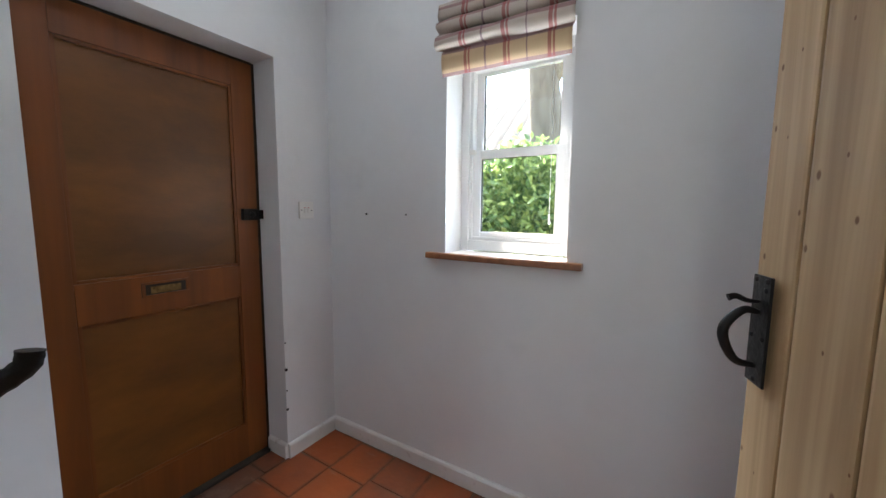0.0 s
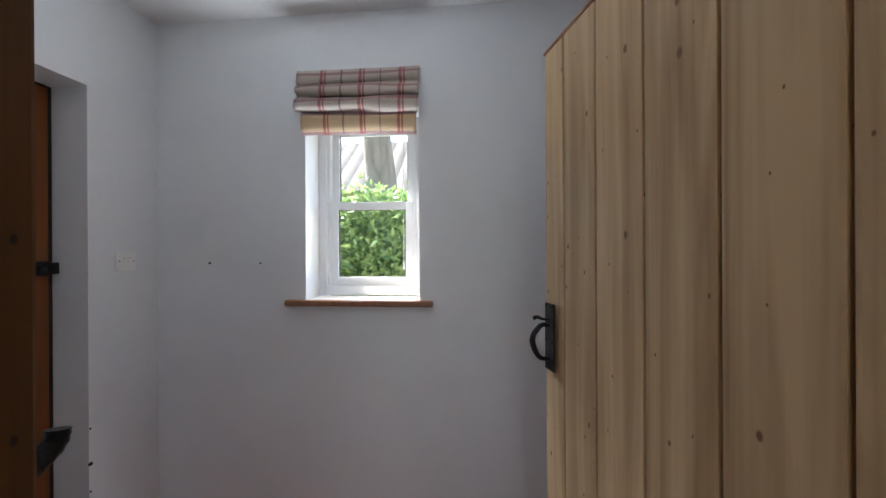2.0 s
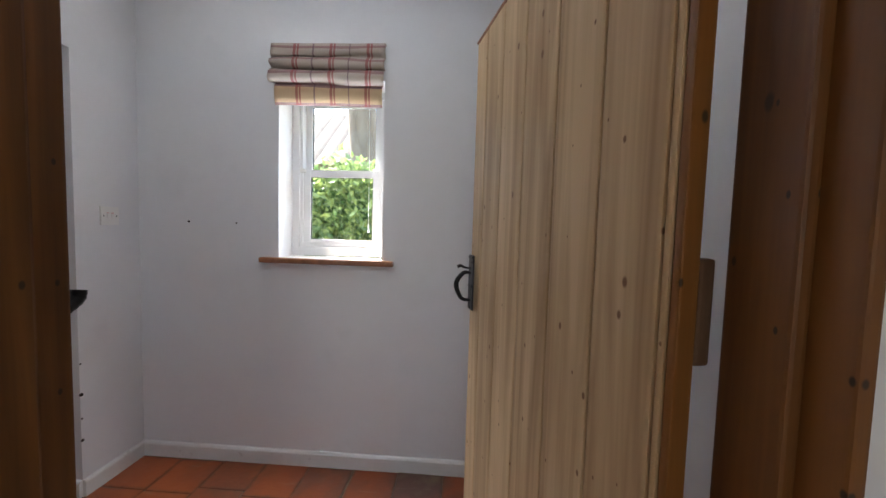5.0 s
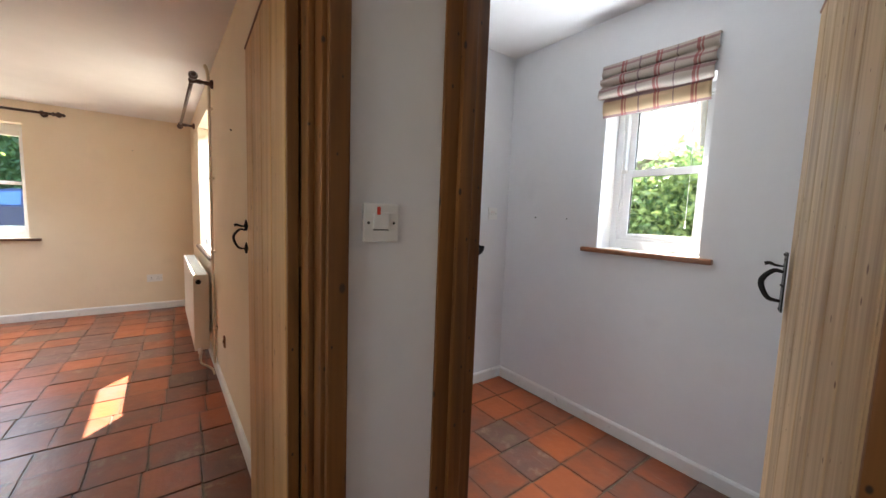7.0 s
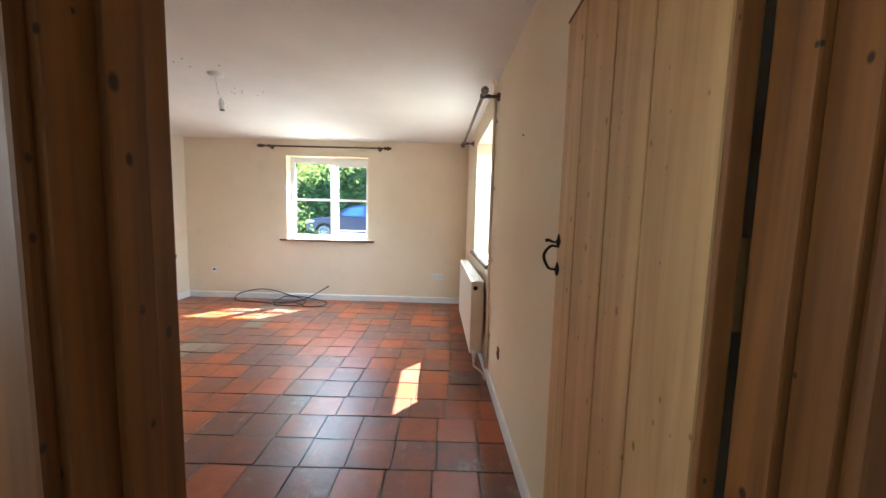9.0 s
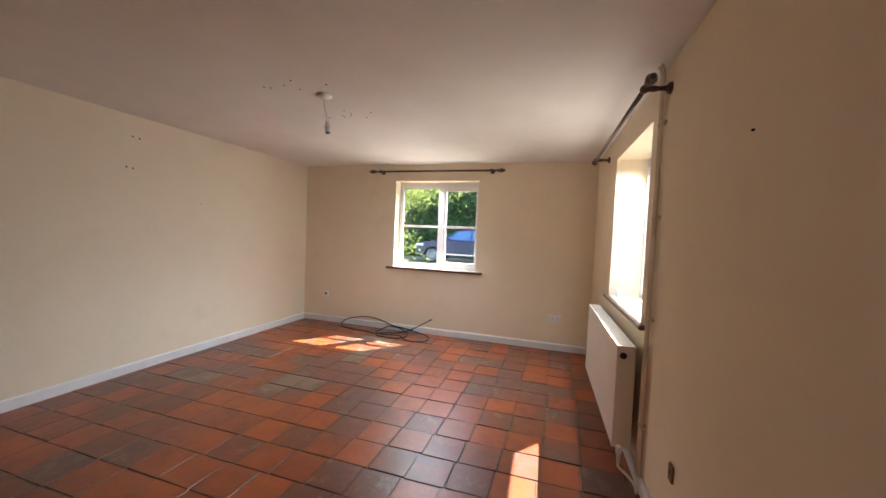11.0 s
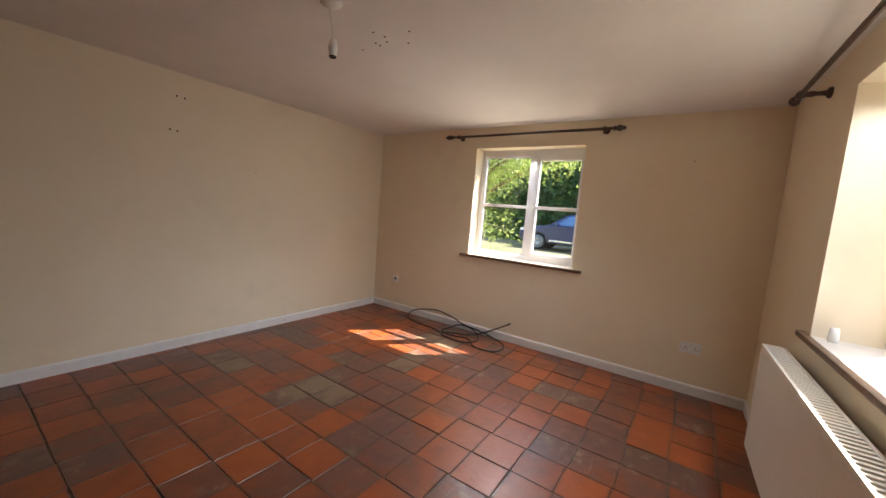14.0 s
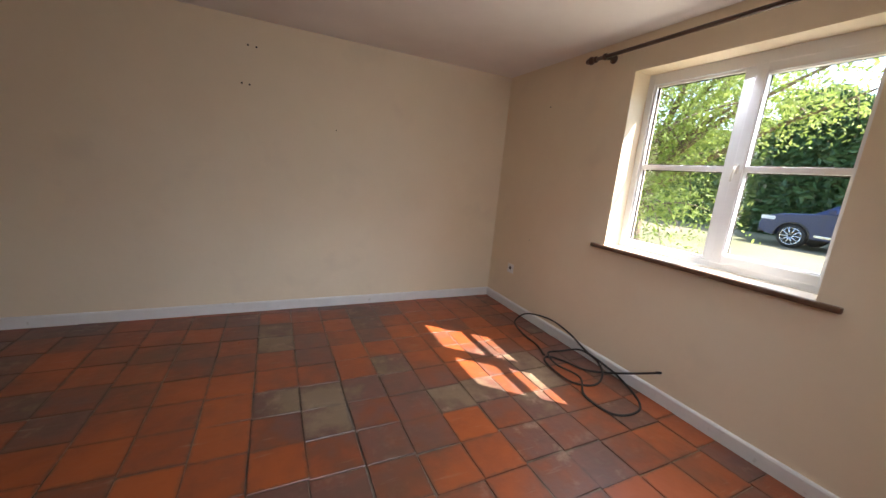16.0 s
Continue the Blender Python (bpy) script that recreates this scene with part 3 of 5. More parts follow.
def suffolk_latch(parent, side, z, x, k=1.0, plate_on=True):
    """A bow handle with thumb piece on a backplate; side is -1 or 1 for the face it sits on."""
    y = side * 0.0225
    plate = bmesh.new()
    if plate_on:
        box(plate, (x - 0.022, y, z - 0.125 * k), (x + 0.022, y + side * 0.004, z + 0.115 * k), 0.0012)
    else:
        for zz in (z + 0.06 * k, z - 0.085 * k):
            tube(plate, [(x, y + side * 0.001, zz - 0.03 * k), (x, y + side * 0.001, zz), (x, y + side * 0.001, zz + 0.04 * k)], [0.003, 0.0075, 0.002], 8)
    latch = part("latch_plate", plate, M["iron"], parent, "black iron latch plate")
    o = y + side * 0.004
    def at(dy, dz):
        return (x, o + side * dy * k, z + dz * k)
    pts = curve_pts([at(0, 0.035), at(0.03, 0.038), at(0.060, 0.005), at(0.062, -0.03), at(0.038, -0.075), at(0, -0.085)], 6)
    rs = [(0.0042 if plate_on else 0.0030) + (0.003 if plate_on else 0.0016) * math.sin(math.pi * i / (len(pts) - 1)) for i in range(len(pts))]
    part("bow_handle", T(pts, rs, 10), M["iron"], latch)
    tp = curve_pts([at(0, 0.058), at(0.025, 0.060), at(0.045, 0.068), at(0.06, 0.064)], 5)
    part("thumb_piece", T(tp, [0.0025 + 0.003 * (i / (len(tp) - 1)) for i in range(len(tp))], 8), M["iron"], latch)
    if plate_on:
        for dx, dz in ((-0.014, 0.105), (0.014, 0.105), (-0.012, 0.085), (-0.014, -0.02), (0.014, -0.02), (0.0, -0.115)):
            part("screw", lathe(bmesh.new(), (x + dx, o - side * 0.001, z + dz * k), (x + dx, o + side * 0.003, z + dz * k), [(0, 0.0042), (0.6, 0.004), (1, 0.002)], 8), M["iron"], latch)


def plank_door(name, m, widths, height, material, label, latch_z, latch_from_edge, side, ledge_over=0.0, k=0.74, plate_on=True):
    """Ledged and boarded door, hinge edge at the origin, leaf along +x, 28 mm boards."""
    d = thing(name, m, label, "door")
    tagged(d, kind="structure")
    x = 0.0
    total = sum(widths)
    for w in widths:
        bm = B((x + 0.0022, -0.0135, 0.012), (x + w - 0.0022, 0.0135, height), min(0.006, w * 0.3))
        part("board", bm, material, d)
        x += w
    # strips behind the seams, coloured dark for the shade in the grooves
    x = 0.0
    for w in widths[:-1]:
        x += w
        part("tongue", B((x - 0.007, -0.004, 0.02), (x + 0.007, 0.004, height - 0.005)), M["frame"], d)
    for z in (0.22, 1.115, 1.62):
        part("ledge", B((-ledge_over if z == 1.115 else 0.03, -side * 0.014, z), (total - 0.03, -side * 0.035, z + 0.12), 0.005), M["sill_brown"] if ledge_over else material, d)
    part("edge_strip", B((-0.012, -0.013, 0.012), (-0.0005, 0.012, height), 0.003), M["frame"], d, "dark hinge edge strip")
    part("top_edge", B((0.0, -0.016, height + 0.0005), (total, 0.016, height + 0.006), 0.001), M["sill"], d, "reddish top edge")
    xl = total - latch_from_edge
    suffolk_latch(d, side, latch_z, xl, k, plate_on)
    return d


# passage to porch: frame fills the passage end
door_frame("door_frame_porch", pose(0.278, 0.110, 0), 0.772, 1.83, 0.136, 0, 0, "dark waxed pine door frame with stops", 0.002, 0.0125)
PORCH_W = [0.014, 0.121, 0.129, 0.132, 0.130, 0.122, 0.093]
door_1 = plank_door("door_1", pose(0.612, 0.246, 0, 0, 0, 106.0), PORCH_W, 1.81, M["pine"], "open stripped pine ledged and boarded door with a black latch", 1.103, 0.045, 1, 0.011, 0.68)
# passage to living room
door_frame("door_frame_living", pose(-0.112, -0.5435, 0, 0, 0, 90), 0.717, 1.83, 0.146, 0.053, 0, "dark waxed pine door frame with flat architraves", 0.036, 0.043)
LIV_W = [0.172, 0.152, 0.184, 0.153]
door_2 = plank_door("door_2", pose(-0.233, -0.213, 0, 0, 0, 178.6), LIV_W, 1.81, M["pine_warm"], "open waxed pine boarded door standing against the wall", 1.148, 0.05, 1, 0.0, 0.57, False)

# latch keepers on the jambs
def keeper(m, label):
    k = thing("latch_keeper", m, label, "latch keeper")
    part("keeper_plate", B((-0.018, -0.003, -0.06), (0.018, 0.0, 0.06), 0.001), M["iron"], k)
    pts = curve_pts([(0, 0, -0.02), (0, 0.02, -0.018), (0, 0.045, -0.004), (0, 0.05, 0.012)], 5)
    part("keeper_hook", T(pts, [0.012, 0.013] * (len(pts) // 2) + [0.010] * (len(pts) % 2), 8), M["iron"], k)
    return k


keeper(pose(-0.135, 0.249, 1.155, 0, 0, 8) @ Matrix.Scale(0.7, 4), "black iron latch keeper on the dark door jamb")
keeper(pose(-0.265, -0.925, 1.185, 0, 0, 80) @ Matrix.Scale(0.3, 4), "black iron latch keeper on the dark door jamb")


# front door
def front_door():
    d = thing("door_3", pose(-1.46, 0.50, 0), "closed dark varnished wooden front door with two panels", "door")
    tagged(d, kind="structure")
    W, Hh = 0.797, 1.955

    def rail(name, y0, z0, y1, z1):
        return part(name, B((-0.04, y0, z0), (0.0, y1, z1), 0.003), M["mahogany"], d)
    rail("stile", 0.012, 0.02, 0.105, Hh)
    rail("stile", W - 0.118, 0.02, W - 0.018, Hh)
    rail("top_rail", 0.105, 1.835, W - 0.118, Hh)
    r = rail("lock_rail", 0.105, 0.855, W - 0.118, 1.005)
    rail("bottom_rail", 0.105, 0.02, W - 0.118, 0.195)
    part("panel", B((-0.03, 0.10, 1.0), (-0.014, W - 0.113, 1.84), 0.001), M["ply"], d, "veneered upper panel")
    part("panel", B((-0.03, 0.10, 0.19), (-0.014, W - 0.113, 0.86), 0.001), M["ply"], d, "veneered lower panel")
    for z0, z1 in ((1.005, 1.835), (0.195, 0.855)):
        for y in (0.105, W - 0.130):
            part("bead", B((-0.014, y, z0), (-0.003, y + 0.012, z1), 0.003), M["mahogany"], d)
        for z in (z0, z1 - 0.012):
            part("bead", B((-0.014, 0.117, z), (-0.003, W - 0.130, z + 0.012), 0.003), M["mahogany"], d)
    # near-black strips laid in the gap round the door
    part("weather_seal", B((-0.045, W - 0.016, 0.0), (-0.004, W - 0.002, 1.966), 0.002), M["gapdark"], d, "black gap strip")
    part("weather_seal", B((-0.045, 0.0, 1.958), (-0.004, W - 0.018, 1.968), 0.002), M["gapdark"], d)
    part("threshold_strip", B((-0.05, 0.01, 0.002), (0.03, W - 0.02, 0.018), 0.004), M["gapdark"], d)
    lb = bmesh.new()
    y0, z0 = 0.292, 0.922
    for a, b in (((0, y0, z0), (0.006, y0 + 0.165, z0 + 0.008)), ((0, y0, z0 + 0.05), (0.006, y0 + 0.165, z0 + 0.058)), ((0, y0, z0 + 0.008), (0.006, y0 + 0.012, z0 + 0.05)), ((0, y0 + 0.153, z0 + 0.008), (0.006, y0 + 0.165, z0 + 0.05))):
        box(lb, a, b, 0.001)
    letter = part("letter_plate", lb, M["mahogany"], d, "letter slot surround")
    part("slot", B((0.0005, y0 + 0.012, z0 + 0.008), (0.002, y0 + 0.153, z0 + 0.05)), M["gapdark"], letter)
    part("flap", B((0.002, y0 + 0.03, z0 + 0.012), (0.0045, y0 + 0.135, z0 + 0.04), 0.001), M["brass"], letter, "tarnished brass flap")
    lock = part("rim_lock", B((0.0, W - 0.10, 1.22), (0.026, W - 0.03, 1.275), 0.003), M["iron"], d, "black rim lock")
    part("lock_knob", lathe(bmesh.new(), (0.026, W - 0.065, 1.247), (0.045, W - 0.065, 1.247), [(0, 0.008), (0.4, 0.007), (0.5, 0.013), (0.9, 0.013), (1, 0.008)], 14), M["iron"], lock)
    part("lock_staple", B((0.0, W - 0.028, 1.225), (0.03, W - 0.004, 1.27), 0.003), M["iron"], lock)
    return d


front_door()


# ---------- windows ----------
def bars(bm, x0, x1, z0, z1, y0, y1, w, bev=0.004, bottom=None, top=None):
    b, c = bottom or w, top or w
    box(bm, (x0, y0, z0), (x0 + w, y1, z1), bev)
    box(bm, (x1 - w, y0, z0), (x1, y1, z1), bev)
    box(bm, (x0 + w, y0 + 0.001, z1 - c), (x1 - w, y1 - 0.001, z1), bev)
    box(bm, (x0 + w, y0 + 0.001, z0), (x1 - w, y1 - 0.001, z0 + b), bev)
    return bm


def pane(parent, x0, x1, z0, z1, y):
    p = part("pane", B((x0, y, z0), (x1, y + 0.004, z1)), M["glass"], parent)
    p.visible_shadow = False
    bm = bars(bmesh.new(), x0, x1, z0, z1, y - 0.006, y + 0.010, 0.005, 0)
    part("gasket", bm, M["gapdark"], parent)


def casement_window(name, m, W, z0, z1, fixed, label):
    """Two lights with a cross bar: a fixed one and an opening sash. x across, y outwards."""
    d = thing(name, m, label, "window")
    tagged(d, kind="structure")
    fw, top = 0.042, 0.066
    part("window_frame", bars(bmesh.new(), 0, W, z0, z1, 0, 0.052, fw, 0.005, None, top), M["upvc"], d)
    xm = fixed
    part("mullion", B((xm, 0.004, z0 + fw), (xm + 0.05, 0.048, z1 - top), 0.005), M["upvc"], d)
    zc = z0 + (z1 - z0) * 0.485
    gx0, gx1, gz0, gz1 = fw, xm, z0 + fw, z1 - top
    part("glazing_bead", bars(bmesh.new(), gx0, gx1, gz0, gz1, 0.012, 0.047, 0.014, 0.004), M["upvc"], d)
    part("cross_bar", B((gx0 + 0.012, 0.015, zc - 0.016), (gx1 - 0.012, 0.05, zc + 0.016), 0.005), M["upvc"], d)
    pane(d, gx0 + 0.012, gx1 - 0.012, gz0 + 0.012, zc - 0.016, 0.038)
    pane(d, gx0 + 0.012, gx1 - 0.012, zc + 0.016, gz1 - 0.012, 0.038)
    sx0, sx1, sz0, sz1 = xm + 0.044, W - fw + 0.006, z0 + fw - 0.006, z1 - top + 0.006
    sash = part("sash", bars(bmesh.new(), sx0, sx1, sz0, sz1, -0.012, 0.052, 0.05, 0.006), M["upvc"], d, "opening white sash")
    part("inner_bead", bars(bmesh.new(), sx0 + 0.046, sx1 - 0.046, sz0 + 0.046, sz1 - 0.046, -0.004, 0.03, 0.010, 0.003), M["upvc"], sash)
    part("cross_bar", B((sx0 + 0.045, -0.006, zc - 0.016), (sx1 - 0.045, 0.045, zc + 0.016), 0.005), M["upvc"], sash)
    pane(sash, sx0 + 0.05, sx1 - 0.05, sz0 + 0.05, zc - 0.016, 0.034)
    pane(sash, sx0 + 0.05, sx1 - 0.05, zc + 0.016, sz1 - 0.05, 0.034)
    h = part("window_handle", B((sx0 + 0.012, -0.022, zc - 0.025), (sx0 + 0.034, -0.012, zc + 0.025), 0.003), M["plastic"], sash, "white handle")
    part("lever", T(curve_pts([(sx0 + 0.023, -0.022, zc + 0.01), (sx0 + 0.023, -0.04, zc), (sx0 + 0.018, -0.042, zc - 0.07)], 5), 0.007, 8), M["plastic"], h)
    return d


# living room west window: x runs north along the wall, y outwards (west)
casement_window("window_2", Matrix.Translation((-4.965, -2.77, 0)) @ Matrix.Rotation(radians(90), 4, 'Z'), 1.165, 0.858, 2.0, 0.572, "white two-light casement window with cross bars")
# living room north window
W3M = MN @ Matrix.Translation((3.50, -0.235, 0)) @ Matrix.Rotation(math.pi, 4, 'Z')
casement_window("window_3", W3M, 1.05, 0.858, 2.01, 0.76, "white two-light casement window in a deep reveal")


# unseen window, added to give the passage lamp an opening
casement_window("unseen_window", Matrix.Translation((0.70, -2.06, 0)) @ Matrix.Rotation(math.pi, 4, 'Z'), 0.60, 1.0, 1.92, 0.27, "unseen white casement window assumed at the passage end, added to light it")


def sill_board(name, m, x0, x1, y_in, y_out, z, label, top, nose):
    """Board in the reveal with a rounded nose past the wall face (y_out < 0 is into the room)."""
    s = thing(name, m, label, "window sill")
    tagged(s, kind="structure")
    part("sill_board", B((x0 + 0.10, 0.0, z - 0.026), (x1 - 0.10, y_in, z - 0.001), 0.001), top, s)
    part("sill_nose", B((x0, y_out, z - 0.028), (x1, 0.0, z), 0.009), nose, s)
    return s


sill_board("window_sill_2", Matrix.Translation((-4.82, -2.867, 0)) @ Matrix.Rotation(radians(90), 4, 'Z'), 0.0, 1.317, 0.15, -0.032, 0.858, "window board coloured pale as if sunlit, with a brown wooden nosing", M["sill_pale"], M["sill_brown"])
sill_board("window_sill_3", MN @ Matrix.Translation((3.60, 0, 0)) @ Matrix.Rotation(math.pi, 4, 'Z'), 0.0, 1.25, 0.24, -0.032, 0.858, "window board coloured pale as if sunlit, with a brown wooden nosing", M["sill_pale"], M["sill_brown"])
sill_board("window_sill_1", Matrix.Translation((0, 1.61, 0)), -0.655, 0.026, 0.14, -0.035, 1.086, "window board coloured pale as if sunlit, with a varnished reddish nosing", M["sill_pale"], M["sill"])


def sash_window():
    d = thing("window_1", pose(-0.567, 1.752, 0), "small white vertical sliding sash window", "window")
    tagged(d, kind="structure")
    W, z0, z1 = 0.531, 1.087, 1.96
    part("window_frame", bars(bmesh.new(), 0, W, z0, z1, 0, 0.09, 0.038, 0.004, 0.05), M["upvc"], d)
    part("track", bars(bmesh.new(), 0.038, W - 0.038, z0 + 0.05, z1 - 0.038, 0.012, 0.08, 0.016, 0.003), M["upvc"], d)
    lo = part("lower_sash", bars(bmesh.new(), 0.054, W - 0.054, 1.137, 1.553, 0.018, 0.046, 0.040, 0.005), M["upvc"], d)
    pane(lo, 0.090, W - 0.090, 1.173, 1.517, 0.03)
    up = part("upper_sash", bars(bmesh.new(), 0.054, W - 0.054, 1.517, 1.93, 0.048, 0.076, 0.036, 0.005), M["upvc"], d)
    pane(up, 0.086, W - 0.086, 1.55, 1.90, 0.06)
    part("sash_lock", B((0.04, 0.004, 1.535), (0.07, 0.02, 1.556), 0.004), M["plastic"], lo)
    return d


sash_window()


# ---------- roman blind ----------
def blind():
    d = thing("roman_blind", pose(-0.592, 1.61, 0), "half-raised roman blind in beige, red and ochre check cloth", "blind")
    W = 0.562
    # (z, y) down the front, folded in soft pleats
    prof = [(2.125, -0.004), (2.125, -0.03), (2.10, -0.034), (2.075, -0.040), (2.066, -0.026), (2.072, -0.02), (2.055, -0.045), (2.03, -0.056), (2.012, -0.05), (2.006, -0.03), (2.012, -0.026), (1.995, -0.055), (1.965, -0.064), (1.945, -0.058), (1.935, -0.046), (1.93, -0.03), (1.925, -0.04), (1.90, -0.044), (1.87, -0.04), (1.836, -0.03)]
    rnd = random.Random(4)
    cols = 28
    bm = bmesh.new()
    uv = bm.loops.layers.uv.new("UVMap")
    acc = [0.0]
    for (z, y), (z2, y2) in zip(prof, prof[1:]):
        acc.append(acc[-1] + math.hypot(z2 - z, y2 - y))
    grid = []
    for i, (z, y) in enumerate(prof):
        row = []
        for k in range(cols + 1):
            u = k / cols
            sag = 0.008 * math.sin(u * 5 + i * 0.9) + 0.004 * math.sin(u * 13 + i)
            amp = min(1.0, i / 4) * (0.3 if i > 15 else 1.0)
            inset = 0.014 if i >= 15 else 0.0
            row.append(bm.verts.new((inset * (1.6 - u) + u * (W - inset * 1.4), y + 0.3 * sag * amp, z + sag * amp * (1 - 0.5 * u) - (0.012 * u if i > 4 else 0))))
        grid.append(row)
    for i in range(len(prof) - 1):
        for k in range(cols):
            f = bm.faces.new((grid[i][k], grid[i][k + 1], grid[i + 1][k + 1], grid[i + 1][k]))
            f.smooth = True
            for lp, (a, b) in zip(f.loops, ((i, k), (i, k + 1), (i + 1, k + 1), (i + 1, k))):
                lp[uv].uv = (b / cols, 1 - acc[a] / acc[-1])
    ob = part("cloth", bm, M["plaid"], d)
    so = ob.modifiers.new("thickness", 'SOLIDIFY')
    so.thickness = 0.003
    part("headrail", B((0.01, -0.026, 2.095), (W - 0.01, -0.001, 2.12), 0.002), M["upvc"], d)
    part("cord", T([(W - 0.075, -0.02, 1.85), (W - 0.073, -0.015, 1.5), (W - 0.074, -0.012, 1.26)], 0.0013, 6), M["plastic"], d, "white pull cord")
    part("cord_weight", lathe(bmesh.new(), (W - 0.074, -0.012, 1.262), (W - 0.074, -0.012, 1.225), [(0, 0.002), (0.3, 0.004), (1, 0.005)], 8), M["plastic"], d)
    return d


blind()


# ---------- curtain poles ----------
def pole(m, L, label, off=0.085):
    """Turned pole along x at the height of the origin, held off the wall; y goes into the room."""
    d = thing("curtain_pole", m, label, "curtain pole", "curtain poles")
    part("rod", T([(0.0, off, 0), (L, off, 0)], 0.0125, 14), M["pole"], d)
    for x, s in ((0.0, -1), (L, 1)):
        part("finial", lathe(bmesh.new(), (x, off, 0), (x + s * 0.10, off, 0), [(0, 0.013), (0.05, 0.02), (0.15, 0.021), (0.2, 0.014), (0.3, 0.018), (0.42, 0.026), (0.55, 0.027), (0.66, 0.02), (0.72, 0.014), (0.8, 0.018), (0.9, 0.014), (1, 0.002)], 16), M["pole"], d)
        bx = x - s * 0.07
        br = part("bracket", lathe(bmesh.new(), (bx, 0.0, 0), (bx, off - 0.01, 0), [(0, 0.03), (0.12, 0.028), (0.2, 0.014), (0.5, 0.011), (0.7, 0.016), (0.85, 0.013), (1, 0.018)], 14), M["pole"], d)
        part("ring", lathe(bmesh.new(), (bx - 0.012, off, 0), (bx + 0.012, off, 0), [(0, 0.016), (0.2, 0.021), (0.8, 0.021), (1, 0.016)], 14), M["pole"], br)
    return d


pole(Matrix.Translation((-4.82, -1.41, 2.113)) @ Matrix.Rotation(radians(-90), 4, 'Z'), 1.62, "dark turned wooden curtain pole with carved finials")
pole(MN @ Matrix.Translation((2.10, 0, 2.085)), 1.84, "dark turned wooden curtain pole above the deep window", 0.120)


# ---------- radiator, pipes, sockets ----------
def radiator():
    L, z0, z1 = 1.33, 0.155, 0.735
    d = thing("radiator", MN @ Matrix.Translation((2.33, 0, 0)), "cream enamelled double panel radiator with top grille", "radiator")
    bm = bmesh.new()
    # fluted front panel
    n = 40
    front = 0.135
    cols = []
    for k in range(n * 4 + 1):
        x = 0.012 + (L - 0.024) * k / (n * 4)
        y = front - (0.0016 if k % 4 in (0, 3) else 0.0)
        cols.append((bm.verts.new((x, y, z0)), bm.verts.new((x, y, z0 + 0.02)), bm.verts.new((x, y, z1 - 0.025)), bm.verts.new((x, front - 0.004, z1 - 0.006))))
    for a, b in zip(cols, cols[1:]):
        for k in range(3):
            bm.faces.new((a[k], b[k], b[k + 1], a[k + 1]))
    part("front_panel", bm, M["rad"], d)
    part("back_panel", B((0.012, 0.045, z0), (L - 0.012, 0.057, z1 - 0.008), 0.003), M["rad"], d)
    for x in (0.0, L - 0.012):
        part("end_cover", B((x, 0.04, z0 + 0.004), (x + 0.012, front + 0.002, z1), 0.004), M["rad"], d)
    g = part("top_grille", bars(bmesh.new(), 0.0, L, 0.04, front + 0.001, -z1 - 0.004, -z1, 0.012, 0.0), M["rad"], d)
    g.data.transform(Matrix(((1, 0, 0, 0), (0, 0, 1, 0), (0, -1, 0, 0), (0, 0, 0, 1))))
    for k in range(44):
        x = 0.02 + k * (L - 0.04) / 43
        part("fin", B((x, 0.052, z1 - 0.012), (x + 0.013, front - 0.010, z1 + 0.001), 0.0), M["rad"], g)
    part("bleed_plug", lathe(bmesh.new(), (-0.012, 0.105, z1 - 0.05), (0.0, 0.105, z1 - 0.05), [(0, 0.006), (0.2, 0.012), (0.3, 0.018), (1, 0.018)], 12), M["iron"], d, "dark end plug")
    v = part("valve", lathe(bmesh.new(), (-0.035, 0.105, z0 + 0.035), (-0.035, 0.105, z0 - 0.05), [(0, 0.012), (0.05, 0.016), (0.5, 0.016), (0.55, 0.010), (1, 0.010)], 12), M["plastic"], d, "white lockshield valve")
    part("valve_tail", T([(-0.035, 0.105, z0 - 0.01), (0.005, 0.105, z0 - 0.01)], 0.010, 10), M["brass"], v)
    part("tail_pipe", T(curve_pts([(-0.035, 0.105, z0 - 0.05), (-0.035, 0.10, z0 - 0.085), (-0.06, 0.06, z0 - 0.11), (-0.10, 0.035, z0 - 0.125), (-0.14, 0.028, z0 - 0.15)], 6), 0.0075, 8), M["pipe"], d)
    for x in (0.2, L - 0.2):
        part("wall_bracket", B((x, 0.0, z0 + 0.1), (x + 0.03, 0.045, z1 - 0.1), 0.002), M["rad"], d)
    return d


radiator()

pipes = thing("heating_pipes", MN @ Matrix.Translation((2.215, 0, 0)), "two thin painted heating pipes clipped up the wall", "pipes")
for dx in (0.0, 0.034):
    part("pipe", T(curve_pts([(dx, 0.02, 0.084), (dx, 0.02, 1.0), (dx, 0.02, 2.02), (dx, 0.021, 2.13), (dx - 0.012, 0.03, 2.19), (dx - 0.02, 0.045, 2.214)], 5), 0.0078, 10), M["pipe"], pipes)
for z in (0.35, 0.92, 1.45, 1.93):
    c = bmesh.new()
    box(c, (-0.018, 0.0, z - 0.008), (0.052, 0.012, z + 0.008), 0.002)
    for dx in (0.0, 0.034):
        tube(c, [(dx, 0.02, z - 0.008), (dx, 0.02, z + 0.008)], 0.0115, 10)
    part("clip", c, M["pipe"], pipes)


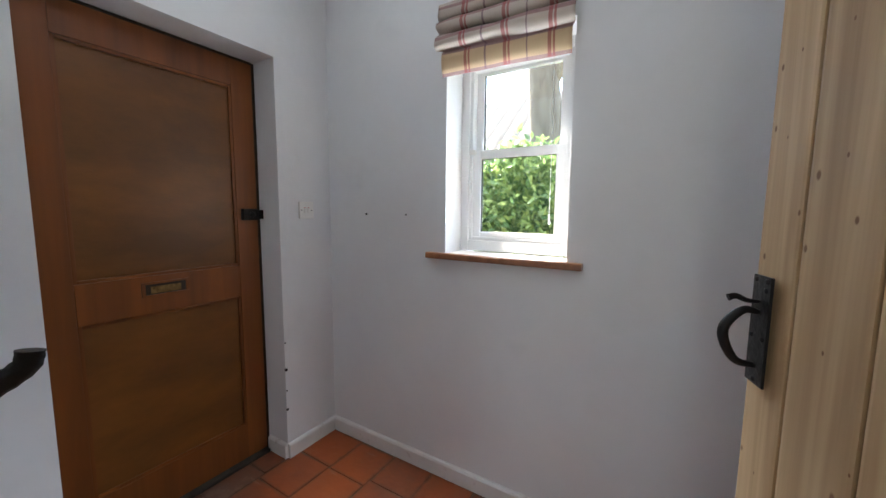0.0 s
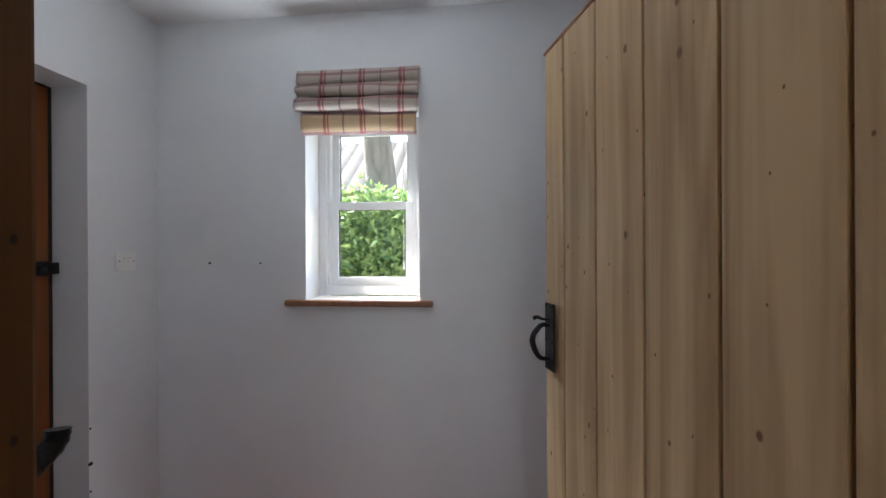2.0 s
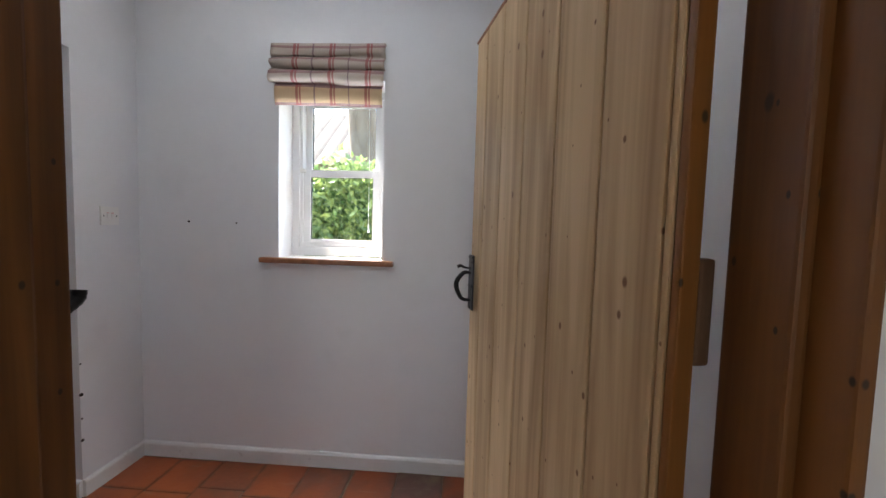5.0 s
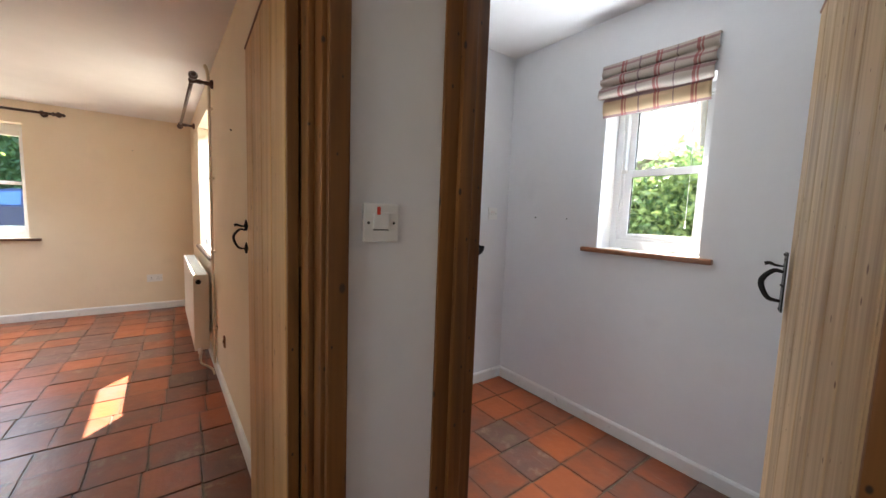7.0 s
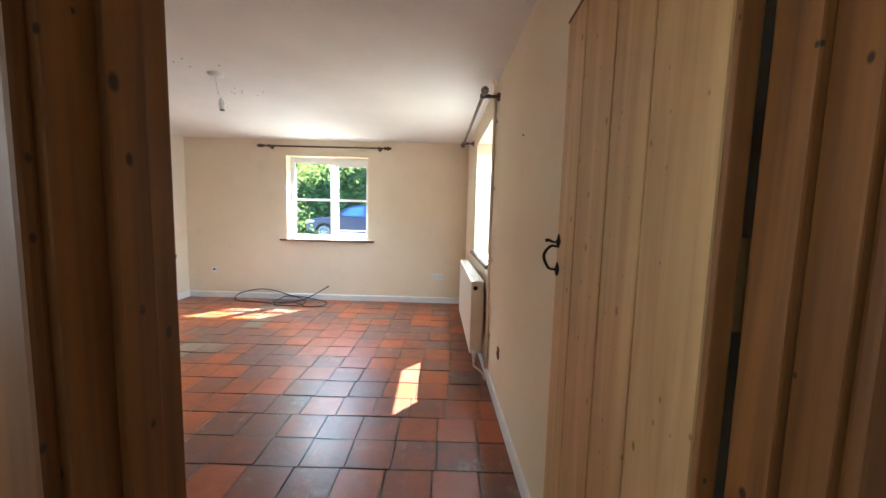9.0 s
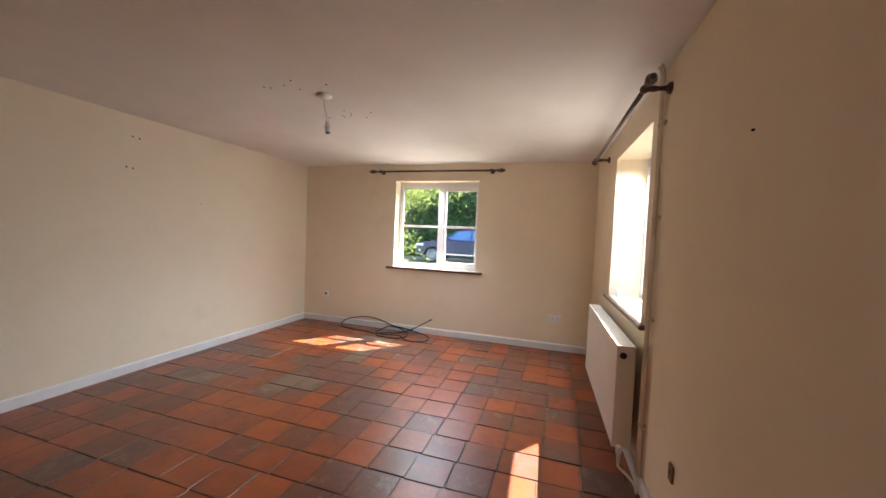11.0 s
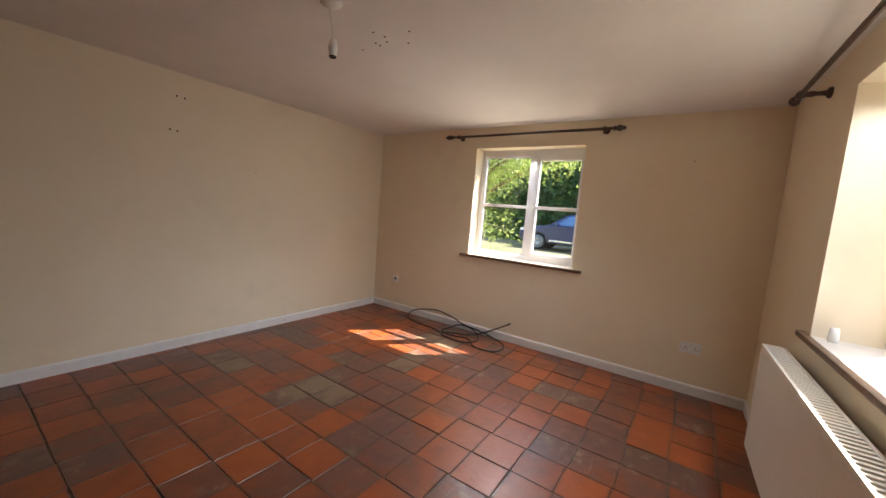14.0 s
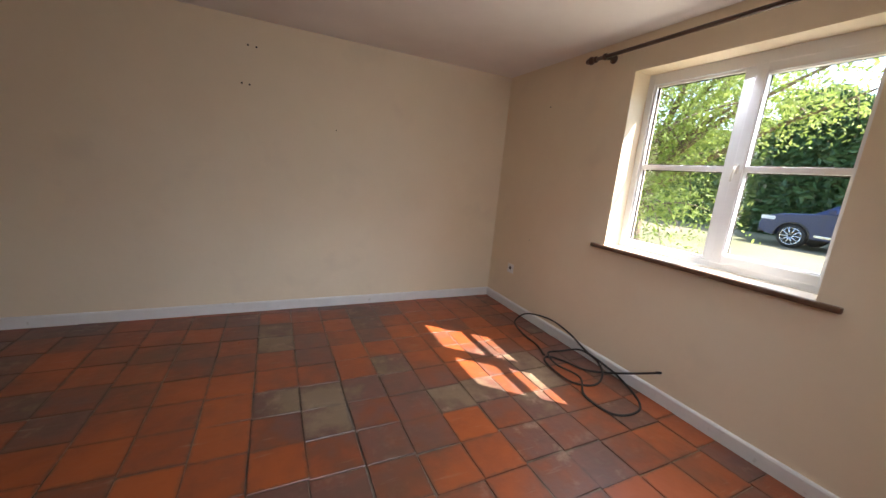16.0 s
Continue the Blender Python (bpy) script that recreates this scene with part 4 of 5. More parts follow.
def socket(m, W, gangs, label, hole=False):
    """Moulded plate on the wall; x across, y out of the wall."""
    d = thing("wall_socket", m, label, "socket", "wall sockets")
    part("faceplate", B((-W / 2, 0, -0.043), (W / 2, 0.009, 0.043), 0.003), M["plastic"], d)
    for g in range(gangs):
        cx = (g - (gangs - 1) / 2) * 0.062
        if gangs == 1:
            part("aerial_port", lathe(bmesh.new(), (0, 0.0085, 0.004), (0, 0.012, 0.004), [(0, 0.017), (0.7, 0.016), (1, 0.011)], 16), M["dark"], d, "dark round port")
            continue
        for dx, dz, w, h in ((0, 0.006, 0.003, 0.005), (-0.010, -0.014, 0.004, 0.002), (0.010, -0.014, 0.004, 0.002)):
            part("pin_hole", B((cx + dx - w, 0.0085, dz - h), (cx + dx + w, 0.0094, dz + h)), M["dark"], d)
        if gangs > 1:
            part("rocker", B((cx + 0.016 * (1 if g else -1) - 0.006, 0.008, 0.012), (cx + 0.016 * (1 if g else -1) + 0.006, 0.012, 0.03), 0.001), M["plastic"], d)
    for sx in (-1, 1):
        part("screw", lathe(bmesh.new(), (sx * (W / 2 - 0.012), 0.008, 0), (sx * (W / 2 - 0.012), 0.0098, 0), [(0, 0.004), (1, 0.003)], 8), M["brass"], d)
    return d


WEST = Matrix.Rotation(radians(-90), 4, 'Z')   # y of the fitting points east
socket(Matrix.Translation((-4.82, -0.655, 0.375)) @ WEST, 0.146, 2, "white double power socket low on the cream wall")
socket(Matrix.Translation((-4.82, -3.81, 0.395)) @ WEST, 0.086, 1, "white single outlet plate low on the cream wall")
plate = thing("wall_outlet", MN @ Matrix.Translation((1.815, 0, 0.366)), "small brown aerial outlet plate low on the wall", "outlet")
part("backplate", B((-0.022, 0, -0.036), (0.022, 0.010, 0.036), 0.003), M["frame"], plate)
part("socket_ring", lathe(bmesh.new(), (0, 0.010, 0), (0, 0.015, 0), [(0, 0.010), (0.8, 0.010), (1, 0.006)], 12), M["brass"], plate)


def switch(name, m, label, red=False):
    d = thing(name, m, label, "light switch")
    part("faceplate", B((-0.043, 0, -0.043), (0.043, 0.009, 0.043), 0.003), M["plastic"], d)
    if red:
        part("rocker", B((-0.018, 0.0085, -0.014), (0.02, 0.013, 0.022), 0.002), M["plastic"], d)
        part("rocker_edge", B((-0.018, 0.0088, -0.0165), (0.02, 0.0105, -0.0145)), M["dark"], d)
        part("red_flag", B((0.005, 0.013, 0.018), (0.013, 0.0142, 0.036), 0.001), M["red"], d, "small red mark")
    else:
        for dx in (-0.016, 0.006):
            part("rocker", B((dx, 0.0085, -0.012), (dx + 0.01, 0.0125, 0.012), 0.001), M["plastic"], d)
            part("rocker_edge", B((dx, 0.0088, 0.0125), (dx + 0.01, 0.0105, 0.0145)), M["red"], d)
    for sx in (-1, 1):
        part("screw", lathe(bmesh.new(), (sx * 0.031, 0.0085, 0), (sx * 0.031, 0.0098, 0), [(0, 0.0035), (1, 0.003)], 8), M["iron"], d)
    return d


switch("light_switch", Matrix.Translation((-1.31, 1.447, 1.27)) @ WEST, "white two-gang light switch on the white wall")
switch("fused_switch", Matrix.Translation((-0.115, -0.053, 1.225)) @ WEST, "white switch plate with a red mark beside the door frame", True)

# ---------- pendant ----------
pend = thing("pendant_lamp_holder", pose(-2.47, -2.23, 2.215), "bare white ceiling pendant with an empty lamp holder", "pendant light")
part("ceiling_rose", lathe(bmesh.new(), (0, 0, 0), (0, 0, -0.028), [(0, 0.052), (0.4, 0.05), (0.75, 0.034), (1, 0.012)], 20), M["plastic"], pend)
part("flex", T(curve_pts([(0, 0, -0.026), (0.004, 0.008, -0.08), (0.006, 0.025, -0.13), (0.01, 0.04, -0.18)], 5), 0.0032, 8), M["plastic"], pend)
hold = part("lamp_holder", lathe(bmesh.new(), (0.01, 0.04, -0.175), (0.014, 0.048, -0.255), [(0, 0.006), (0.1, 0.015), (0.45, 0.018), (0.5, 0.022), (0.62, 0.022), (0.66, 0.018), (1, 0.018)], 16), M["plastic"], pend)
part("socket_mouth", lathe(bmesh.new(), (0.014, 0.048, -0.254), (0.014, 0.049, -0.258), [(0, 0.017), (1, 0.015)], 14), M["dark"], hold)

# ---------- cable on the floor ----------
cab = thing("coiled_cable", pose(-4.5, -2.6, 0), "loose black coaxial cable lying in loops on the tiles", "cable")
ctrl = [(-0.285, 0.40, 0.19), (-0.285, 0.25, 0.10), (-0.27, 0.10, 0.02), (-0.142, 0.007, 0.012), (-0.088, -0.127, 0.010), (-0.03, -0.22, 0.008), (0.04, -0.20, 0.008), (0.072, -0.094, 0.008), (0.065, 0.087, 0.008), (-0.05, 0.168, 0.010), (-0.20, 0.104, 0.014), (-0.285, -0.02, 0.035), (-0.285, -0.18, 0.045), (-0.17, -0.262, 0.012), (-0.04, -0.255, 0.018), (0.02, -0.10, 0.020), (-0.02, 0.078, 0.020), (0.094, 0.236, 0.008), (0.072, 0.42, 0.008), (-0.074, 0.457, 0.008), (-0.193, 0.385, 0.010), (-0.285, 0.167, 0.022), (-0.285, 0.026, 0.045), (-0.285, -0.127, 0.06), (-0.286, -0.315, 0.117), (-0.286, -0.548, 0.138), (-0.283, -0.84, 0.07), (-0.153, -0.83, 0.010), (-0.072, -0.605, 0.008), (-0.056, -0.403, 0.008), (0.0, -0.25, 0.010)]
part("cable_sheath", T(curve_pts(ctrl, 8), 0.0068, 8), M["rubber"], cab)
part("plug", lathe(bmesh.new(), (-0.285, 0.39, 0.187), (-0.285, 0.425, 0.205), [(0, 0.006), (0.2, 0.009), (0.8, 0.009), (1, 0.006)], 10), M["rubber"], cab)

# ---------- small marks: nails and screw holes ----------
def peg(x, y, z, axis, r=0.005, name="wall_nail", label="small dark nail driven into the plaster"):
    a = Vector((x, y, z))
    ob = solid(name, lathe(bmesh.new(), (0, 0, 0), axis, [(0, r), (0.7, r), (1, r * 0.6)], 8), M["dark"], label, category="nail", m=Matrix.Translation(a))
    return ob


for z, r in ((0.47, 0.008), (0.26, 0.007), (0.36, 0.004), (0.61, 0.004)):
    peg(-1.3105, 1.302, z, (0.003, -0.001, 0), r, "paint_chip", "dark chip in the plaster edge by the front door")
peg(-1.04, 1.61, 1.254, (0, -0.008, 0))
for x, y, z, ax in ((-3.175, -4.18, 1.523, (0, 0.005, 0)), (-4.82, -3.546, 1.873, (0.006, 0, 0)), (-4.82, -0.808, 1.843, (0.006, 0, 0)), (-4.82, -3.587, 0.726, (0.005, 0, 0))):
    peg(x, y, z, ax, 0.004)
hook_at = MN @ Vector((1.385, 0.0, 1.656))
peg(hook_at.x, hook_at.y, hook_at.z, (0.0, -0.008, 0.0), 0.004, "wall_plug", "small dark plastic plug in the cream wall")
peg(-0.787, 1.61, 1.253, (0, -0.006, 0), 0.004)
for x, z in ((-2.50, 1.772), (-2.55, 1.768), (-2.545, 2.035), (-2.60, 2.03)):
    peg(x, -4.18, z, (0, 0.004, 0), 0.007, "screw_hole", "dark plugged screw hole in the cream wall")
for x, y in ((-2.275, -2.546), (-2.295, -2.507), (-2.279, -2.39), (-2.226, -2.295), (-2.356, -2.331), (-2.322, -2.111), (-2.769, -2.268), (-2.833, -2.245), (-2.867, -2.348), (-2.899, -2.347), (-2.883, -2.277), (-2.896, -2.483), (-2.844, -2.083), (-2.946, -2.175)):
    peg(x, y, 2.2155, (0, 0, -0.003), 0.006, "screw_hole", "small dark hole in the ceiling plaster")
sens = thing("window_sensor", MN @ Matrix.Translation((3.44, -0.06, 0.858)), "small white plastic tub standing on the window board", "container")
part("tub", lathe(bmesh.new(), (0, 0, 0), (0, 0, 0.065), [(0, 0.016), (0.05, 0.019), (0.75, 0.018), (0.8, 0.016), (1, 0.015)], 14), M["plastic"], sens)

# ---------- outdoors ----------
gr = bmesh.new()
bmesh.ops.create_grid(gr, x_segments=2, y_segments=2, size=900)
solid("ground", gr, M["ground"], "dry patchy grass and gravel yard", "structure", m=pose(0, 0, -0.06))


def leaves(rnd, n, place, size, squash=1.0):
    """Many small folded leaves as one mesh."""
    vs, fs = [], []
    for _ in range(n):
        c = place(rnd)
        s = size * rnd.uniform(0.6, 1.3)
        a = Vector((rnd.gauss(0, 1), rnd.gauss(0, 1), rnd.gauss(0, 1))).normalized()
        b = a.orthogonal().normalized()
        b.rotate(Matrix.Rotation(rnd.uniform(0, 6.28), 3, a))
        w = a.cross(b)
        k = len(vs)
        vs += [c - b * s, c + w * s * 0.42 + a * s * 0.12, c + b * s, c - w * s * 0.42 + a * s * 0.12]
        fs += [(k, k + 1, k + 2), (k, k + 2, k + 3)]
    me = bpy.data.meshes.new("leaves")
    me.from_pydata([tuple(v) for v in vs], [], fs)
    return me


def leafy(name, me, material, parent):
    me.materials.append(material)
    ob = new(name, me)
    ob.parent = parent
    return ob


def hedge(m, L, D, Hh, n, size, material, label, seed):
    h = thing("hedge", m, label, "hedge")
    rnd = random.Random(seed)

    def place(r):
        x = r.uniform(0, L)
        top = Hh + 0.22 * math.sin(x * 1.7) + 0.14 * math.sin(x * 4.3 + 1)
        z = r.uniform(0.0, top) ** 1.0
        bulge = 0.18 * noise.noise(Vector((x * 1.3, z * 1.3, seed)))
        if r.random() < 0.7:
            return Vector((x, bulge - abs(r.gauss(0, 0.10)) + 0.1, z))
        return Vector((x, r.uniform(0, D), top + r.gauss(0, 0.10)))
    leafy("leaves", leaves(rnd, n, place, size), material, h)
    # plain block in dark leaf colour, standing for the shade behind the leaves
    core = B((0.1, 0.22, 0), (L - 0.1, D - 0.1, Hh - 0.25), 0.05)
    part("dark_inside", core, M["leaf_dark"], h, "plain dark block coloured for the shade inside the hedge")
    return h


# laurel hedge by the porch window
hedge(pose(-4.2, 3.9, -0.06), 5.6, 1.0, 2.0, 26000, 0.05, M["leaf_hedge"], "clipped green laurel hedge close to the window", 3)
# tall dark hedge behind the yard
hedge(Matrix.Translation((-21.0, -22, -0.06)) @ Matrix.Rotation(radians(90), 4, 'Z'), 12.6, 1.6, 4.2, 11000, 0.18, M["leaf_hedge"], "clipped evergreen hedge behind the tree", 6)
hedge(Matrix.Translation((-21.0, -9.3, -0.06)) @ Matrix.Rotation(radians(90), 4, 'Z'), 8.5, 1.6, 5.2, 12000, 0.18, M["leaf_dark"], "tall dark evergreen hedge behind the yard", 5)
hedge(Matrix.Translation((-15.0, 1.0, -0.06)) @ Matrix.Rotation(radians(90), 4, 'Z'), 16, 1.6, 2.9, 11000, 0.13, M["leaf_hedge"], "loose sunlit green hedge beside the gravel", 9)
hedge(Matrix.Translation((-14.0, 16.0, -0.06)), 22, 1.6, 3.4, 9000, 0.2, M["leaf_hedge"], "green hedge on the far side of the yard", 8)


def tree(m, label, limbs, crown_n, size, spread, seed, material, trunk_r, trunk_h):
    t = thing("tree", m, label, "tree")
    rnd = random.Random(seed)
    bm = bmesh.new()
    tube(bm, curve_pts([(0, 0, -0.1), (0.08, 0.05, trunk_h * 0.4), (-0.05, 0.1, trunk_h * 0.75), (0.05, 0.0, trunk_h)], 4), [trunk_r * (1.15 - 0.5 * i / 12) for i in range(13)], 12)
    part("trunk", bm, M["bark"], t)
    tips = []
    for base_h, end in limbs:
        p0 = Vector((0, 0, trunk_h * base_h))
        e = Vector(end)
        mid = p0.lerp(e, 0.5) + Vector((rnd.uniform(-0.3, 0.3), rnd.uniform(-0.3, 0.3), rnd.uniform(0.1, 0.5)))
        pts = curve_pts([p0, mid, e], 6)
        n = len(pts)
        limb = part("limb", T(pts, [trunk_r * 0.55 * (1 - 0.85 * i / (n - 1)) for i in range(n)], 7), M["bark"], t)
        tips += pts[3:]
        for k in range(5):
            q = pts[rnd.randrange(4, n)]
            e2 = q + Vector((rnd.gauss(0, 0.7), rnd.gauss(0, 0.7), rnd.gauss(-0.1, 0.5)))
            tw = curve_pts([q, q.lerp(e2, 0.5) + Vector((0, 0, 0.12)), e2], 4)
            part("twig", T(tw, [0.02 * (1 - 0.8 * i / (len(tw) - 1)) for i in range(len(tw))], 5), M["bark"], limb)
            tips += tw[2:]

    def place(r):
        c = r.choice(tips)
        return c + Vector((r.gauss(0, spread), r.gauss(0, spread), r.gauss(0, spread * 0.7)))
    leafy("crown", leaves(rnd, crown_n, place, size), material, t)
    return t


tree(pose(-10.6, -6.9, -0.06), "spreading light green garden tree with arching limbs",
     [(0.5, (1.2, 2.6, 2.9)), (0.6, (2.2, 1.6, 3.6)), (0.7, (1.6, 3.2, 3.8)), (0.8, (0.4, 2.2, 4.4)), (0.9, (-1.2, 1.6, 4.6)), (0.55, (1.8, 0.4, 2.3)), (0.85, (1.9, -1.2, 4.0)), (0.75, (-1.0, -1.8, 3.9)), (0.45, (0.9, 0.9, 1.6)), (0.5, (-0.2, 3.4, 3.1)), (0.3, (1.3, 1.2, 0.9)), (0.6, (1.0, 3.6, 3.4)), (0.7, (2.3, 2.9, 4.2))],
     23000, 0.044, 0.30, 11, M["leaf_light"], 0.17, 2.4)
# bare trunk and roof seen over the laurel
old = thing("old_tree", pose(-1.55, 6.6, -0.06), "thick pale tree trunk rising behind the hedge", "tree")
part("trunk", T(curve_pts([(0.25, 0, 0), (0.12, 0, 1.5), (0.0, 0, 2.8), (-0.12, 0, 4.0), (-0.35, 0.1, 5.5), (-0.6, 0.2, 7.5)], 5), [0.36 - 0.2 * i / 25 for i in range(26)], 14), M["bark"], old)
part("branch", T(curve_pts([(-0.05, 0, 3.4), (0.5, 0.1, 4.4), (1.1, 0.2, 6.0)], 5), [0.16 - 0.1 * i / 10 for i in range(11)], 10), M["bark"], old)

# outbuilding with a pantile roof
ob_house = thing("outbuilding", pose(-11.0, 8.6, -0.06), "low outbuilding with a pantile roof coloured dark against overexposure", "building")
part("wall", B((0.3, 0.3, 0), (11.7, 4.7, 2.9)), M["stone"], ob_house)
rb = bmesh.new()
prev = None
nx = 150
for k in range(nx + 1):
    x = k * 12.0 / nx
    w = 0.05 * abs(math.sin(k * math.pi / 5))
    row = [rb.verts.new((x, 0.0 + 2.5 * s, 2.75 + 1.95 * s + w)) for s in (0, 0.25, 0.5, 0.75, 1.0)] + [rb.verts.new((x, 5.0, 2.75 + w))]
    if prev:
        for a in range(5):
            rb.faces.new((prev[a], row[a], row[a + 1], prev[a + 1]))
    prev = row
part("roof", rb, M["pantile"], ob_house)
part("gable", B((0.32, 2.2, 2.9), (0.5, 2.8, 4.3)), M["stone"], ob_house)


# ---------- parked car ----------
def car(m):
    c = thing("car", m, "dark blue estate car parked on the gravel", "car")
    # side profile, nose at x=0
    low = [(0.02, 0.45), (0.0, 0.62), (0.05, 0.78), (0.18, 0.90), (0.55, 1.0), (1.25, 1.07), (1.45, 1.10), (4.35, 1.12), (4.62, 1.02), (4.68, 0.7), (4.6, 0.42), (4.2, 0.34), (0.3, 0.34)]

    def arch(cx, r=0.40):
        return [(cx + r * math.cos(a), 0.34 + r * math.sin(a)) for a in [math.pi * i / 10 for i in range(11)]]
    outline = low[:-2] + arch(3.72) + arch(0.88) + [(0.3, 0.34)]
    bm = bmesh.new()
    half = 0.90
    rows = []
    for y, inset in ((-half, 0.0), (-half + 0.06, -0.0), (half - 0.06, 0.0), (half, 0.0)):
        edge = abs(y) == half
        rows.append([bm.verts.new((x + (0.05 * (1 if x < 2 else -1) if edge and (x < 0.3 or x > 4.3) else 0), y, z - (0.03 if edge and z > 0.95 else 0))) for x, z in outline])
    n = len(outline)
    for a, b in zip(rows, rows[1:]):
        for k in range(n):
            bm.faces.new((a[k], a[(k + 1) % n], b[(k + 1) % n], b[k])).smooth = True
    bm.faces.new(rows[0][::-1])
    bm.faces.new(rows[-1])
    part("body", bm, M["carpaint"], c)
    cabp = [(1.25, 1.06), (2.0, 1.56), (2.5, 1.66), (3.6, 1.65), (4.2, 1.50), (4.55, 1.08)]
    bm = bmesh.new()
    rows = [[bm.verts.new((x, s * (0.86 - 0.24 * (z - 1.06) / 0.6), z)) for x, z in cabp] for s in (-1, 1)]
    for k in range(len(cabp) - 1):
        bm.faces.new((rows[0][k], rows[0][k + 1], rows[1][k + 1], rows[1][k]))
    for r in rows:
        bm.faces.new(r)
    part("roof", bm, M["carpaint"], c)
    for s in (-1, 1):
        for name, q in (("side_window", [(1.62, 1.13), (2.12, 1.52), (2.72, 1.58), (2.72, 1.13)]), ("side_window", [(2.80, 1.13), (2.80, 1.58), (3.55, 1.57), (3.70, 1.13)]), ("rear_quarter_window", [(3.78, 1.13), (3.64, 1.56), (4.05, 1.46), (4.30, 1.14)])):
            bm = bmesh.new()
            vs = [[bm.verts.new((x, s * (0.868 - 0.24 * (z - 1.06) / 0.6 + d), z)) for x, z in q] for d in (-0.01, 0.006)]
            bm.faces.new(vs[0])
            bm.faces.new(vs[1])
            for k in range(4):
                bm.faces.new((vs[0][k], vs[0][(k + 1) % 4], vs[1][(k + 1) % 4], vs[1][k]))
            part(name, bm, M["carglass"], c)
        part("door_handle", B((2.62, s * 0.90, 0.98), (2.82, s * 0.925, 1.01), 0.008), M["carpaint"], c)
        part("side_trim", B((1.4, s * 0.90, 0.40), (3.2, s * 0.915, 0.47), 0.01), M["alloy"], c, "bright sill trim")
        for x in (0.88, 3.72):
            arch_line = [(x + 0.415 * math.cos(math.pi * i / 14), s * 0.905, 0.35 + 0.415 * math.sin(math.pi * i / 14)) for i in range(15)]
            part("wheel_arch", T(arch_line, 0.022, 8), M["rubber"], c, "black arch trim")
        part("door_seam", B((1.52, s * 0.898, 0.48), (1.53, s * 0.904, 1.08)), M["dark"], c)
        part("headlight", B((0.05, s * 0.60, 0.78), (0.42, s * 0.905, 0.90), 0.03), M["lens"], c, "clear headlight")
        part("tail_light", B((4.5, s * 0.62, 0.85), (4.66, s * 0.905, 1.0), 0.02), M["red"], c)
        mir = part("wing_mirror", B((1.62, s * 0.90, 1.10), (1.78, s * 1.08, 1.25), 0.04), M["carpaint"], c)
        for x in (0.88, 3.72):
            bm = lathe(bmesh.new(), (x, s * 0.66, 0.35), (x, s * 0.89, 0.35), [(0, 0.27), (0.05, 0.33), (0.2, 0.355), (0.8, 0.355), (0.95, 0.33), (1, 0.26)], 28)
            wh = part("wheel", bm, M["rubber"], c, "black tyre")
            rim = lathe(bmesh.new(), (x, s * 0.87, 0.35), (x, s * 0.897, 0.35), [(0, 0.25), (0.5, 0.265), (1, 0.255)], 28)
            part("rim", rim, M["iron"], wh)
            for k in range(10):
                a = 2 * math.pi * k / 10
                part("spoke", T([(x + 0.03 * math.cos(a), s * 0.905, 0.35 + 0.03 * math.sin(a)), (x + 0.25 * math.cos(a), s * 0.902, 0.35 + 0.25 * math.sin(a))], [0.024, 0.018], 6), M["alloy"], wh)
            ring = [(x + 0.25 * math.cos(2 * math.pi * k / 24), s * 0.90, 0.35 + 0.25 * math.sin(2 * math.pi * k / 24)) for k in range(25)]
            part("rim_edge", T(ring, 0.016, 6), M["alloy"], wh)
    part("grille", B((-0.012, -0.34, 0.62), (0.05, 0.34, 0.84), 0.02), M["rubber"], c, "black grille")
    part("lower_bumper", B((-0.015, -0.80, 0.36), (0.12, 0.80, 0.50), 0.03), M["rubber"], c, "black lower bumper")
    return c


car(Matrix.Translation((-17.7, -7.2, -0.06)) @ Matrix.Rotation(radians(90), 4, 'Z'))


# ---------- tiled floors ----------
def tile_mesh(w, d, seed):
    """One hand-cut tile: uneven sides, knocked corners, eased rim."""
    rnd = random.Random(seed)
    bm = bmesh.new()
    uv = bm.loops.layers.uv.new("UVMap")
    e = 0.0022
    c = rnd.uniform(0.004, 0.011)
    ring = []
    for sx, sy in ((-1, -1), (1, -1), (1, 1), (-1, 1)):
        x, y = sx * (w / 2 - rnd.uniform(-0.0008, 0.0022)), sy * (d / 2 - rnd.uniform(-0.0008, 0.0022))
        k = c * rnd.choice((0.3, 0.5, 1.0))
        a, b = (x - sx * k, y), (x, y - sy * k)
        ring += [b, a] if sx * sy > 0 else [a, b]
    ring = ring[1:] + ring[:1]
    lo = [bm.verts.new((x, y, -0.016)) for x, y in ring]
    md = [bm.verts.new((x, y, -0.003)) for x, y in ring]
    hi = [bm.verts.new((x * (1 - 2 * e / w), y * (1 - 2 * e / d), 0.0)) for x, y in ring]
    n = len(ring)
    for p, q in ((lo, md), (md, hi)):
        for k in range(n):
            bm.faces.new((p[k], p[(k + 1) % n], q[(k + 1) % n], q[k]))
    bm.faces.new(hi)
    for f in bm.faces:
        for lp in f.loops:
            lp[uv].uv = (lp.vert.co.x / w + 0.5, lp.vert.co.y / d + 0.5)
    return mesh_of("tile", bm, M["tile"])


